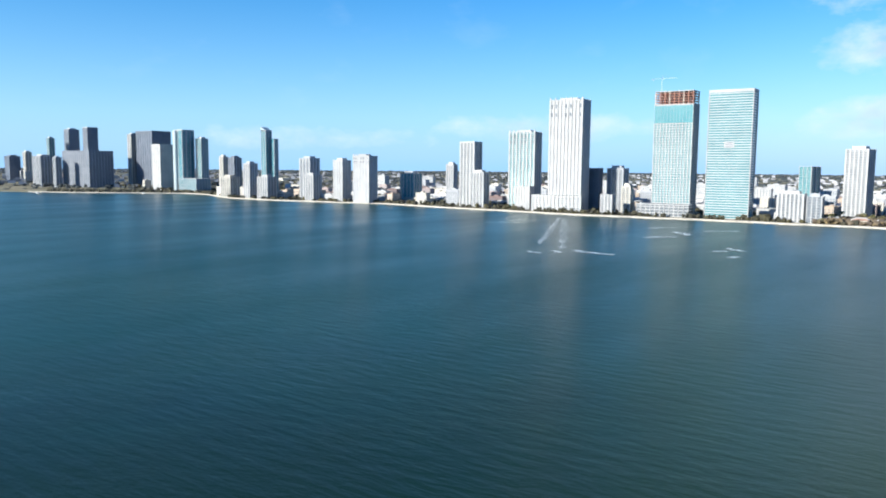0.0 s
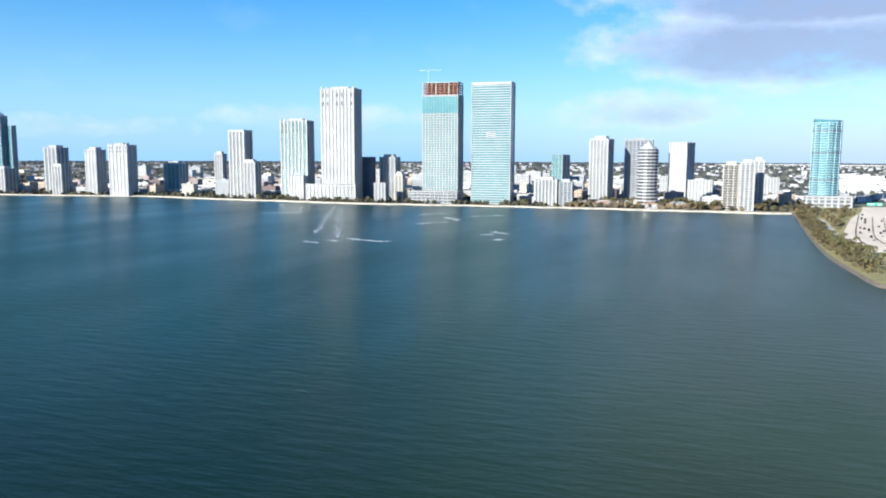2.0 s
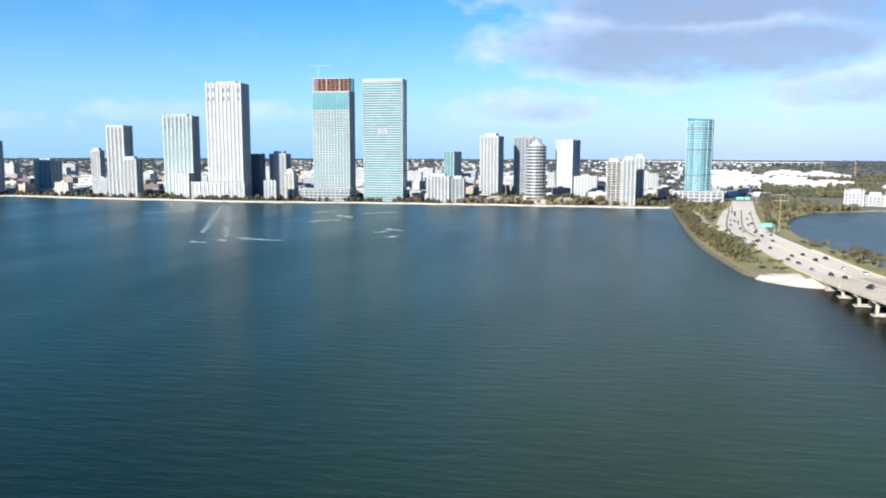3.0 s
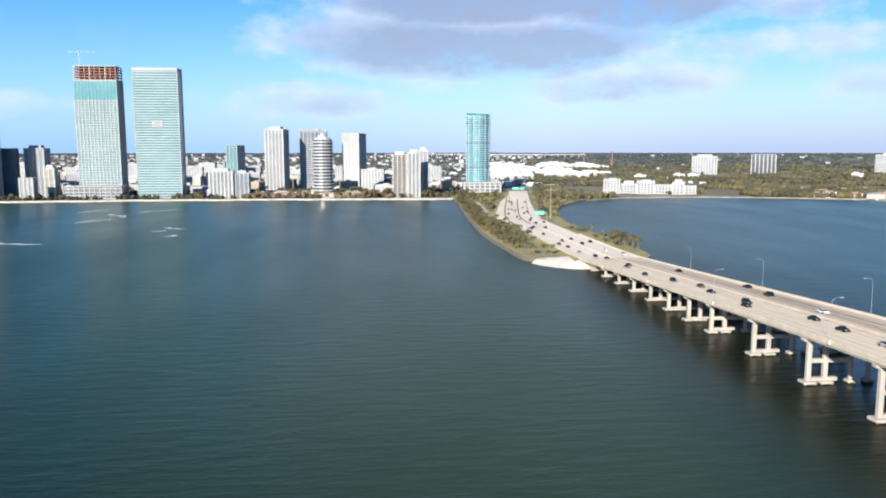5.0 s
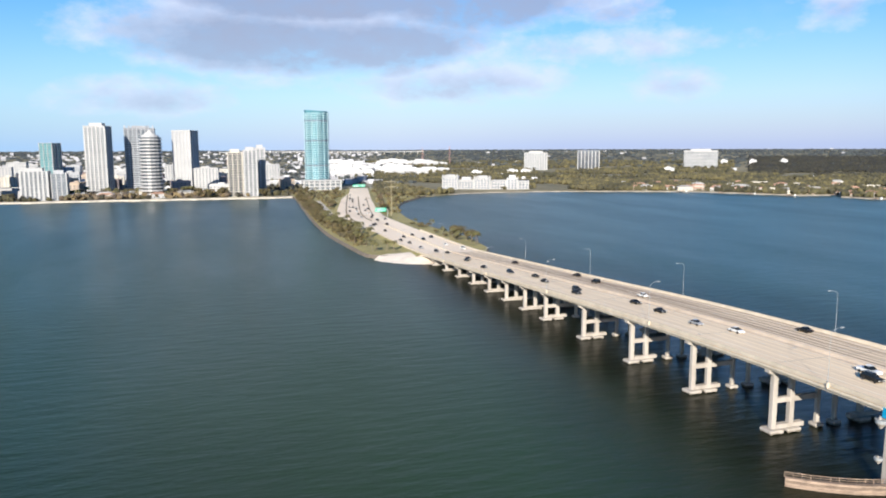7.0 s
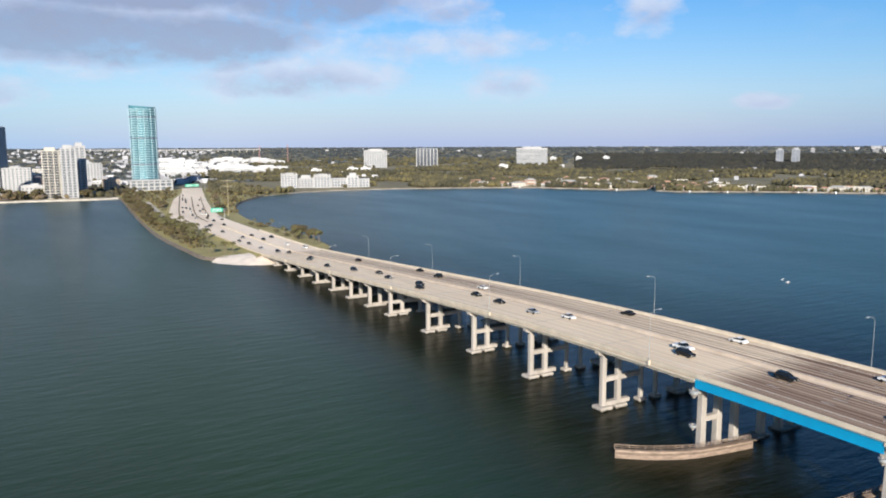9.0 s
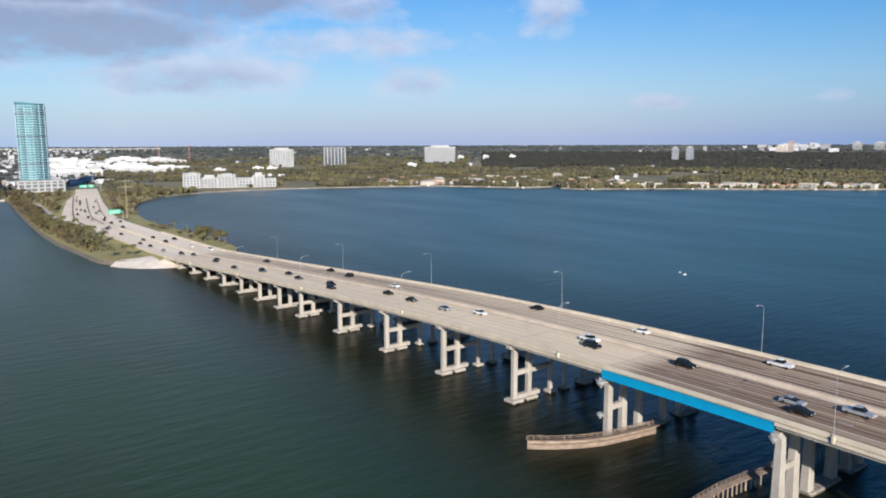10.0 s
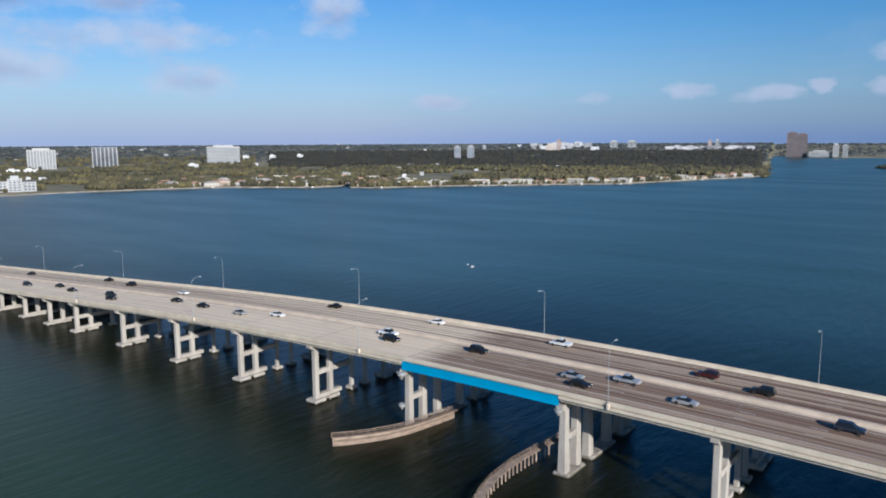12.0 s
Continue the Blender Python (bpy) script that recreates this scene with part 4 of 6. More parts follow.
FLEET = {
    "bs": car(SUV, "black", "black"), "bc": car(SEDAN, "black", "black"), "ws": car(SUV, "carwhite", "white"), "wc": car(SEDAN, "carwhite", "white"),
    "sc": car(SEDAN, "silver", "silver grey"), "sp": car(PICKUP, "silver", "silver grey"), "wp": car(PICKUP, "carwhite", "white"), "rc": car(SUV, "darkred", "dark red"),
    "wv": car(VAN, "carwhite", "white"), "gs": car(SUV, "navy", "dark blue"),
}
TRAFFIC = [
    ("bc", -61, 12.7), ("sc", -41, 11.2), ("wc", -28.6, 15), ("bc", -22.7, 32.4), ("wp", 14.1, 15.2), ("bs", 18.5, 11.2), ("wc", 16.7, 31.9), ("bs", 42.4, 14.8),
    ("wp", 55, 31.4), ("sc", 68.9, 10.8), ("bc", 72.5, 7.0), ("sp", 79.3, 14.7), ("sc", 93, 9.8), ("rc", 91, 28.6), ("bs", 103, 24.9), ("gs", 120, 14.6), ("bc", 138, 7.2), ("wc", 150, 31),
    ("bc", -157, 14.6), ("gs", -176, 10.8), ("bc", -152, 32), ("bs", -129.5, 28.6), ("bs", -113, 11.2), ("bc", -106, 7.4), ("bc", -235, 10.8), ("gs", -289, 11), ("wv", -298, 31),
    ("bc", -339, 8), ("bc", -200, 7.2), ("bc", -243, 14.6), ("sc", -312, 8), ("wc", -322, 27.5), ("bc", -279, 14.6), ("bc", -212, 28.6), ("wc", -90, 25), ("bc", -78, 14.6), ("bc", -140, 10.9),
]
# the queue on the causeway
q = random.Random(21)
lanes = {k: [] for k in (-12.5, -9.0, -5.5, 3.2, 6.4, 12.0)}
while sum(len(v) for v in lanes.values()) < 36:
    x, lane = q.uniform(-840, -350), q.choice(list(lanes))
    if all(abs(x - o) > 11 for o in lanes[lane]):
        lanes[lane].append(x)
        TRAFFIC.append((q.choice(("bc", "bc", "sc", "wc", "bs", "gs")), x, road_y(x) + lane))
used = set()
for key, x, y in TRAFFIC:
    slope = math.degrees(math.atan2(road_z(x + 1) - road_z(x - 1), 2))
    yaw = math.degrees(math.atan2(road_y(x + 2) - road_y(x - 2), 4))
    back = y > road_y(x) + 1
    m = pose(x, y, road_z(x) + (0.05 if x < -284 else 0.016), 0, slope if back else -slope, yaw + (180 if back else 0))
    if key in used:
        copy_thing(FLEET[key], m)
    else:
        FLEET[key].matrix_basis = m
        used.add(key)


# ---- towers ----
def tower(label, x0, y0, y1, depth, top, core="glass", slab_m="white", thick=1.2, floor=3.3, over=0.9, fins=0, fin_m="white", fin_w=1.1, side_fins=0, crown="plant", base=1.5, name="tower", first=0.0, turn=0.0, category="tower"):
    w = y1 - y0
    thick, fin_w = thick * 0.72, fin_w * (0.72 if fin_w > 1 else 1)
    t = thing(name, pose(x0 - depth / 2, (y0 + y1) / 2, base, 0, 0, turn), label, category)
    h = top - base
    hx, hy = depth / 2, w / 2
    part("core", MB().box(-hx + over, hx - over, -hy + over, hy - over, 0, h - 0.5), core, t)
    n = max(2, int((h - first) / floor))
    fh = (h - first) / n
    slab_me = MB().cbox(-hx, hx, -hy, hy, 0, thick, 0.25).mesh("floor_slab")
    for k in range(n + 1):
        part("floor_slab", slab_me, slab_m, t, at=(0, 0, min(first + k * fh, h - thick)))
    if fins:
        me = MB().box(-0.6, 0.35, -fin_w / 2, fin_w / 2, 0, h + 0.4).mesh("pier_fin")
        for k in range(fins):
            y = -hy + fin_w / 2 + (w - fin_w) * k / (fins - 1)
            part("pier_fin", me, fin_m, t, at=(hx, y, 0))
    if side_fins:
        me = MB().box(-fin_w * 0.75, fin_w * 0.75, -0.6, 0.35, 0, h + 0.4).mesh("pier_fin")
        for k in range(side_fins):
            x = -hx + fin_w * 0.75 + (depth - fin_w * 1.5) * k / max(1, side_fins - 1)
            part("pier_fin", me, fin_m, t, at=(x, hy, 0))
    if crown == "plant":
        part("plant_room", MB().cbox(-hx * 0.55, hx * 0.55, -hy * 0.6, hy * 0.6, h, h + 4.0, 0.2), slab_m, t)
    elif crown == "teeth":
        me = MB().box(-0.8, 0.8, -0.9, 0.9, 0, 3.2).mesh("crown_block")
        for k in range(7):
            part("crown_block", me, slab_m, t, at=(hx - 1.0, -hy + 1.2 + (w - 2.4) * k / 6, h))
        part("plant_room", MB().cbox(-hx * 0.5, hx * 0.5, -hy * 0.5, hy * 0.5, h, h + 3.0, 0.2), slab_m, t)
        me = MB().box(-0.3, 0.42, -w / 48, w / 48, 0, h * 0.035).mesh("loggia_window")
        for k in range(7):
            for row in (0.85, 0.925):
                if (k + int(row * 40)) % 3:
                    part("loggia_window", me, "glass", t, at=(hx, -hy + w * (k + 0.5) / 7, h * row))
    elif crown == "wall":
        for k in (-1, 1):
            part("parapet", MB().box(-hx, hx, k * hy - 0.3, k * hy + 0.3, h, h + 2.4), slab_m, t)
        part("parapet", MB().box(hx - 0.6, hx, -hy + 0.3, hy - 0.3, h, h + 2.4), slab_m, t)
    return t


def round_tower(label, x, y, rx, ry, top, core, slab_m, thick, floor, n=20, flare=0.0, name="tower", fins=0, turn=0.0):
    t = thing(name, pose(x, y, 1.5, 0, 0, turn), label, "tower")
    h = top - 1.5
    ring = lambda k, z: [(rx * k * math.cos(2 * math.pi * j / n), ry * k * math.sin(2 * math.pi * j / n), z) for j in range(n)]  # noqa: E731
    part("core", MB().loft([ring(0.94, 0), ring(0.94, h)]), core, t)
    me = MB().loft([ring(1, 0), ring(1, thick)]).mesh("floor_slab")
    k = int(h / floor)
    for i in range(k + 1):
        s = 1 + flare * max(0.0, 1 - i / (k * 0.28))
        part("floor_slab", me, slab_m, t, at=Matrix.Translation((0, 0, i * floor)) @ Matrix.Diagonal((s, s, 1, 1)))
    for j in range(fins):
        a = 2 * math.pi * j / fins
        part("mullion", MB().tube([(rx * 1.0 * math.cos(a), ry * 1.0 * math.sin(a), 0), (rx * 1.0 * math.cos(a), ry * 1.0 * math.sin(a), h)], 0.45, 5), slab_m, t)
    return t, h


tw = tower("tall teal glass tower with white floor bands by the water", -915, -428, -370, 26, 172, "glass_teal", "white", 1.7, 3.4, 0.5, 2, "white", 0.8, 2, "wall")
part("banner", MB().box(13.3, 13.6, -6, 7, 95, 104), "white", tw, "pale banner hung on the glass front")
for k in range(3):
    part("banner_bar", MB().box(13.6, 13.66, -4.5, 5.5, 96.2 + 2.6 * k, 97.4 + 2.6 * k), "slate", tw)
tt = tower("unfinished tall tower, teal glass above beige balcony floors", -940, -512, -456, 28, 160, "glass_teal", "white", 1.7, 3.5, 0.6, 13, "white", 1.5, 5, crown="none")
for k in range(7):
    part("glass_panel", MB().box(13.0, 14.45, -27.8, 27.8, 132.4 + 3.48 * k, 135.1 + 3.48 * k), mat("new_glass", (0.13, 0.30, 0.33), (0.10, 0.24, 0.275), 0.12, 0.04, 0.3, 0.0) if k == 0 else bpy.data.materials["new_glass"], tt, "blue-green new glass band")
for k in range(6):
    z = 160 - 1.5 + 3.6 * k
    part("open_floor", MB().box(-14, 14, -28, 28, z, z + 0.9), "rust" if k < 5 else "white", tt, "raw red floor deck without walls")
    if k < 5:
        for j in range(9):
            for i in (-12.5, 12.5):
                part("site_column", MB().box(i - 0.6, i + 0.6, -27 + 6.75 * j - 0.6, -27 + 6.75 * j + 0.6, z + 0.9, z + 3.6), "rust" if j % 3 else "cream", tt)
        part("shaft", MB().box(-6, 6, -12, 12, z + 0.9, z + 3.6), "slate", tt)
cr = thing("tower_crane", (-950, -506, 180), "thin pale tower crane standing on the unfinished tower", "crane")
part("mast", MB().box(-0.2, 0.2, -0.2, 0.2, -2, 19), "steel", cr)
part("jib", MB().box(-0.2, 0.2, -14, 22, 17.8, 18.1), "steel", cr)
part("counterweight", MB().box(-0.6, 0.6, -14, -12.5, 16.6, 18), "grey", cr)
part("tie", MB().tube([(0, 0, 22), (0, 18, 18.2)], 0.15, 4), "steel", cr)
part("head", MB().tube([(0, 0, 18), (0, 0, 22)], [0.4, 0.15], 4), "steel", cr)
tower("low white podium building in front of the unfinished tower", -905, -521, -446, 24, 19, "glass", "white", 1.6, 4.2, 1.0, 12, "white", 0.8, 0, "none", name="building", category="building")
tower("very tall white apartment tower with ribbed front", -920, -671, -615, 28, 172, "grey", "white", 1.7, 3.3, 0.8, 10, "white", 3.4, 5, "teeth")
tower("white lower wing at the foot of the tall ribbed tower", -903, -690, -606, 14, 27, "glass", "white", 1.8, 3.3, 0.8, 14, "white", 2.4, 3, "none", name="building", category="building")
tower("white and green apartment tower with toothed roof", -960, -766, -717, 24, 127, "glass_teal", "white", 1.2, 3.2, 0.8, 8, "white", 3.0, 4, "teeth")
tower("white low block before the green and white tower", -920, -729, -703, 15, 39, "white", "white", 2.0, 3.3, 0.7, 6, "white", 2.0, 3, "none", name="building", category="building")
tower("white slab tower with a dark glass edge", -950, -858, -828, 25, 110, "glass", "white", 1.2, 3.3, 0.7, 5, "white", 3.6, 2, "wall")
tower("pale mid-rise apartment block by the shore", -930, -823, -796, 18, 60, "glass", "white", 1.4, 3.2, 0.8, 5, "white", 2.4, 3)
tower("white apartment tower with toothed roof by the water", -915, -1074, -1035, 24, 88, "grey", "white", 1.8, 3.2, 0.7, 6, "white", 3.2, 3, "teeth")
tower("white narrow apartment tower", -925, -1134, -1110, 24, 80, "grey", "white", 1.3, 3.2, 0.7, 4, "white", 3.0, 4)
tower("white and grey slab tower", -940, -1241, -1212, 28, 84, "glass", "grey", 1.0, 3.2, 0.6, 4, "white", 3.6, 4)
tower("white block standing before a grey slab tower", -915, -1206, -1178, 24, 51, "glass", "white", 1.0, 3.2, 0.7, 5, "white", 3.2, 4)
slim = tower("slim blue glass tower with a stepped top", -1000, -1423, -1408, 18, 144, "glass_blue", "white", 0.5, 3.4, 0.4, 3, "white", 0.8, 3, "wall")
part("slanted_crown", MB().loft([[(-9, -7.5, 142.5), (9, -7.5, 142.5), (9, -7.5, 152.0), (-9, -7.5, 152.0)], [(-9, 5.5, 142.5), (9, 5.5, 142.5), (9, 5.5, 144.5), (-9, 5.5, 144.5)]]), "spandrel", slim, "pale slanted glass crown")
tower("lower half of a stepped blue glass tower", -1012, -1420, -1394, 12, 128, "glass_blue", "spandrel", 0.5, 3.4, 0.4, 3, "white", 0.8, 3, "none")
tower("white apartment block at the shore", -910, -1377, -1357, 22, 73, "glass", "white", 1.6, 3.2, 0.6, 4, "white", 3.0, 4)
tower("white stepped apartment block at the shore", -900, -1322, -1292, 26, 46, "glass", "white", 1.3, 3.2, 0.7, 5, "white", 3.0, 4)
tower("cream half of a twin apartment block", -960, -1517, -1504, 14, 88, "glass", "cream", 1.2, 3.2, 0.6, 3, "cream", 2.5, 3)
tower("dark glass half of a twin block", -970, -1498, -1479, 22, 86, "slate", "slate", 0.7, 3.2, 0.5, 4, "grey", 0.8, 4)
tower("pale low apartment block by the shore", -905, -1445, -1413, 26, 44, "glass", "cream", 1.0, 3.2, 0.7, 6, "cream", 2.4, 5)
edge_tower = tower("tall blue-green glass tower with rounded pale edge", -1030, -1780, -1748, 36, 154, "glass_blue", "white", 0.5, 3.4, 0.4, 3, "white", 1.6, 4, "wall")
part("rounded_edge", MB().loft([[(18 + 6 * math.cos(a * math.pi / 10), -11 + 7 * math.sin(a * math.pi / 10), z) for a in range(20)] for z in (0, 153)]), "spandrel", edge_tower, "pale rounded glass edge")
for k in range(44):
    part("edge_band", MB().loft([[(18 + 6.25 * math.cos(a * math.pi / 8), -11 + 7.25 * math.sin(a * math.pi / 8), z) for a in range(16)] for z in (3.4 * k, 3.4 * k + 0.5)]), "white", edge_tower)
tower("white podium below the blue glass towers", -1012, -1741, -1672, 43, 36, "glass_blue", "white", 1.4, 3.6, 0.6, 9, "white", 1.2, 6, "none", name="building", category="building")
tower("teal glass tower with vertical ribs", -1062, -1738, -1716, 22, 135, "glass_teal", "white", 0.7, 3.4, 0.5, 4, "white", 1.6, 4)
tower("plain white slab tower by the water", -1020, -1862, -1826, 41, 121, "white", "white", 2.0, 3.3, 0.5, 5, "white", 3.0, 5, "none")
tower("broad dark grey tower behind white slab", -1080, -2024, -1949, 58, 158, "slate", "slate", 0.8, 3.4, 0.5, 8, "slate", 1.5, 7, "wall")
tower("grey tower with pale vertical ribs", -1070, -2049, -2032, 24, 152, "glass", "grey", 1.2, 3.3, 0.6, 3, "cream", 2.5, 4)
tower("broad blue-grey hotel slab by the water", -960, -2188, -2054, 70, 105, "slate", "grey", 0.8, 3.4, 0.5, 14, "grey", 1.2, 9, "none")
tower("dark grey tower with stepped top", -1100, -2436, -2409, 34, 175, "slate", "grey", 1.0, 3.4, 0.5, 4, "slate", 2.0, 5)
tower("grey tower rising behind the hotel slab", -1100, -2329, -2303, 33, 177, "slate", "grey", 1.0, 3.4, 0.5, 4, "slate", 1.6, 5, "wall")
tower("slim teal glass tower with dark cap", -1050, -2446, -2432, 18, 147, "glass_teal", "white", 0.7, 3.4, 0.5, 3, "white", 1.0, 3)
tower("white and grey ribbed block by the water", -900, -2232, -2188, 36, 90, "glass", "white", 1.0, 3.3, 0.6, 6, "grey", 3.0, 5)
tower("grey ribbed block by the water", -910, -2144, -2130, 17, 86, "glass", "grey", 1.2, 3.3, 0.6, 3, "grey", 2.0, 3)
tower("distant slate-blue tower block", -1000, -2608, -2578, 34, 92, "slate", "slate", 0.9, 3.3, 0.5, 4, "slate", 2.0, 4)
tower("distant pale ribbed tower", -1000, -2492, -2477, 20, 104, "glass", "cream", 1.6, 3.3, 0.5, 3, "cream", 2.0, 3)
tower("dark blue glass tower block", -960, -623, -604, 16, 69, "slate", "slate", 0.5, 3.3, 0.4, 4, "slate", 0.7, 3, "none")
tower("grey concrete apartment block", -980, -599, -572, 22, 69, "glass", "grey", 1.7, 3.2, 0.6, 5, "grey", 2.4, 3)
tower("small white apartment block at the shore", -905, -576, -558, 13, 30, "glass", "white", 1.0, 3.1, 0.6, 4, "white", 2.6, 2, "none")
tower("small pale apartment block", -950, -562, -548, 12, 42, "glass", "cream", 1.5, 3.1, 0.6, 3, "cream", 1.8, 2)
tower("blue glass office block with rounded white roof", -1000, -1030, -996, 26, 56, "glass_blue", "white", 0.6, 3.4, 0.4, 5, "white", 0.8, 4)
tower("small distant white block", -1050, -957, -940, 14, 74, "glass", "white", 1.7, 3.2, 0.6, 4, "white", 2.0, 3)
tower("teal glass office block", -960, -316, -298, 20, 73, "glass_teal", "white", 0.6, 3.3, 0.4, 4, "white", 0.6, 3, "none", turn=-24)
tower("white apartment block with vertical ribs at the shore", -905, -333, -301, 21, 38, "glass", "white", 1.0, 3.1, 0.7, 7, "white", 3.2, 4)
tower("grey glass wing of a white block", -905, -298, -280, 16, 35, "glass", "grey", 0.8, 3.1, 0.5, 4, "white", 1.4, 3)
tower("white apartment tower with a taller corner", -1000, -268, -239, 24, 96.4, "glass", "white", 1.6, 3.2, 0.6, 6, "white", 2.6, 4, turn=-14)
tower("grey-green concrete tower with dark windows", -1050, -223.2, -182.5, 28, 95.2, "glass", "grey", 1.5, 3.2, 0.6, 8, "grey", 1.2, 4, "teeth")
tower("white slab tower with a grey flank", -1090, -154.6, -126.2, 34, 92.8, "grey", "white", 1.3, 3.2, 0.5, 6, "white", 2.0, 4, "none", turn=-20)
tower("white apartment block with deep balconies at the shore", -900, -86, -66.4, 18, 60, "smoked", "cream", 1.1, 3.1, 1.6, 4, "cream", 1.2, 3)
tower("white stair and balcony wing of a shore block", -896, -65.8, -48, 20, 63, "glass", "white", 1.5, 3.1, 0.8, 4, "white", 2.8, 3)
tower("small white block behind the shore", -950, -47, -33, 14, 66, "glass", "white", 1.9, 3.1, 0.6, 3, "white", 2.4, 3)
rt, rh = round_tower("white banded round apartment tower with a flared foot", -925, -181, 15, 14, 80, "smoked", "white", 1.7, 4.4, 16, 0.42)
for k, s in enumerate((0.7, 0.45, 0.2)):
    part("crown_step", MB().loft([[(15 * s * f * math.cos(a * math.pi / 6), 14 * s * f * math.sin(a * math.pi / 6), z) for a in range(12)] for f, z in ((1.2, rh + 3 * k), (1.0, rh + 3 * k + 3))]), "white", rt)
bt, bh = round_tower("tall oval blue glass tower beside the causeway", -1040, 53, 15, 18.6, 119, "glass_blue", "aqua", 1.0, 3.4, 28, 0.0, fins=12)
ring = [(2 * math.pi * j / 28, 1.0) for j in range(28)]
part("roof_screen", MB().loft([[(14.6 * math.cos(a), 18.2 * math.sin(a), bh + (0 if k == 0 else 3.0 - 1.3 * math.sin(a + 0.5))) for a, _ in ring] for k in (0, 1)]), "glass_blue", bt)
for z in (74, 104, 36):
    part("plant_floor", MB().loft([[(15.2 * math.cos(a), 18.8 * math.sin(a), z + e) for a, _ in ring] for e in (0, 2.2)]), "slate", bt, "dark recessed plant floor band")
balcony = MB().cbox(-1.6, 2.2, -3.4, 3.4, 0, 1.1, 0.15).mesh("balcony")
for k in range(int(bh / 3.4)):
    for a in (-0.75, 0.1):
        part("balcony", balcony, "aqua", bt, at=Matrix.Translation((15 * math.cos(a), 18.6 * math.sin(a), k * 3.4 + 0.9)) @ Matrix.Rotation(a, 4, "Z"))
tower("white low podium below the oval glass tower", -1005, 26, 84, 26, 17, "glass", "white", 2.2, 4.2, 0.6, 8, "white", 3.0, 4, "none", name="building", category="building")
tower("white office slab with banded floors above the trees", -1683, 699, 759, 28, 50, "glass", "white", 1.9, 3.6, 0.5, 10, "white", 3.0, 4, turn=-25, name="office_block", category="office building")
tower("white office slab with dark glass ribs above the trees", -1638, 832, 889, 28, 53, "smoked", "slate", 0.9, 3.6, 0.8, 7, "white", 2.6, 4, "wall", turn=-28, name="office_block", category="office building")
tower("broad white banded office block above the trees", -1542, 1099, 1184, 34, 54, "glass", "white", 2.5, 3.6, 0.7, 0, "white", 2.0, 0, turn=-35, name="office_block", category="office building")
for off, w, top, back, crown in ((-53, 24, 21, 0, "teeth"), (-29, 24, 16, 7, "plant"), (-4, 25, 19, 2, "teeth"), (21, 24, 15, 8, "none"), (42, 17, 19, 3, "plant"), (59, 16, 14, 9, "none")):
    bx, by = -950 + off * 0.407 - back * 0.914, 297 + off * 0.914 + back * 0.407
    tower("white arcaded villa block on the bay shore", bx + 14, by - w / 2, by + w / 2, 28, top, "slate", "white", 1.9, 3.4, 1.1, max(4, int(w / 4)), "white", 2.2, 6, crown, turn=-24, name="building", category="building")
tower("tall brown twin tower on the far headland", -503, 2848, 2884, 30, 88, "glass", "brown", 1.8, 3.5, 0.5, 5, "brown", 4.0, 3, turn=-78)
tower("tall brown twin tower on the far headland", -471, 2857, 2891, 30, 83, "glass", "brown", 1.8, 3.5, 0.5, 5, "brown", 4.0, 3, turn=-78)
tower("white block on the far headland", -360, 2855, 2873, 24, 46, "glass", "white", 1.8, 3.5, 0.5, 4, "white", 3.0, 3, turn=-80)
tower("grey and white block on the far headland", -332, 2868, 2884, 24, 43, "glass", "grey", 1.8, 3.5, 0.5, 4, "white", 2.0, 3, turn=-80)
tower("long low white block beside the brown towers", -412, 2830, 2898, 24, 22, "glass", "white", 2.2, 3.5, 0.5, 12, "white", 3.0, 3, turn=-80, name="building", category="building")


for deg, r, w, top, core, wall, text in ((61.6, 2900, 18, 66, "rose", "rose", "rose-coloured tower among distant low buildings"), (61.0, 2880, 34, 50, "rose", "cream", "broad rose and cream block on the far plain"),
                                     (54.0, 2250, 18, 48, "slate", "grey", "blue-grey slab standing above dark woods"), (55.0, 2250, 20, 49, "slate", "grey", "blue-grey slab standing above dark woods"),
                                     (65.6, 3300, 30, 60, "glass", "white", "white block on the far plain"), (66.9, 3300, 34, 60, "glass", "white", "white block on the far plain"),
                                     (72.3, 3250, 14, 62, "rose", "rose", "slim rose tower on the far plain"), (72.8, 3250, 14, 63, "glass", "white", "slim white tower on the far plain")):
    fx, fy = polar(radians(deg), r)
    tower(text, fx + 10, fy - w / 2, fy + w / 2, 20, top, core, wall, 1.4, 3.6, 0.5, max(3, int(w / 6)), wall, 1.6, 3, base=land_height(r) - 1, turn=-deg)


def viaduct():
    """A long pale elevated road far behind the trees."""
    t = thing("viaduct", (0, 0, 0), "long pale elevated road crossing the distant plain", "viaduct")
    pts = [(radians(1.5 + 0.5 * k), 3480 + 60 * math.sin(k * 0.2)) for k in range(31)]
    ring = []
    for p, r in pts:
        z = land_height(r) + 9
        (ax, ay), (bx, by) = polar(p, r), polar(p, r + 14)
        ring.append([(ax, ay, z), (bx, by, z), (bx, by, z + 2.6), (ax, ay, z + 2.6)])
    part("deck", MB().loft(ring), "membrane", t)
    for p, r in pts:
        x, y = polar(p, r + 7)
        part("column", MB().box(x - 1.4, x + 1.4, y - 1.4, y + 1.4, land_height(r) - 4, land_height(r) + 9), "cream", t)


viaduct()


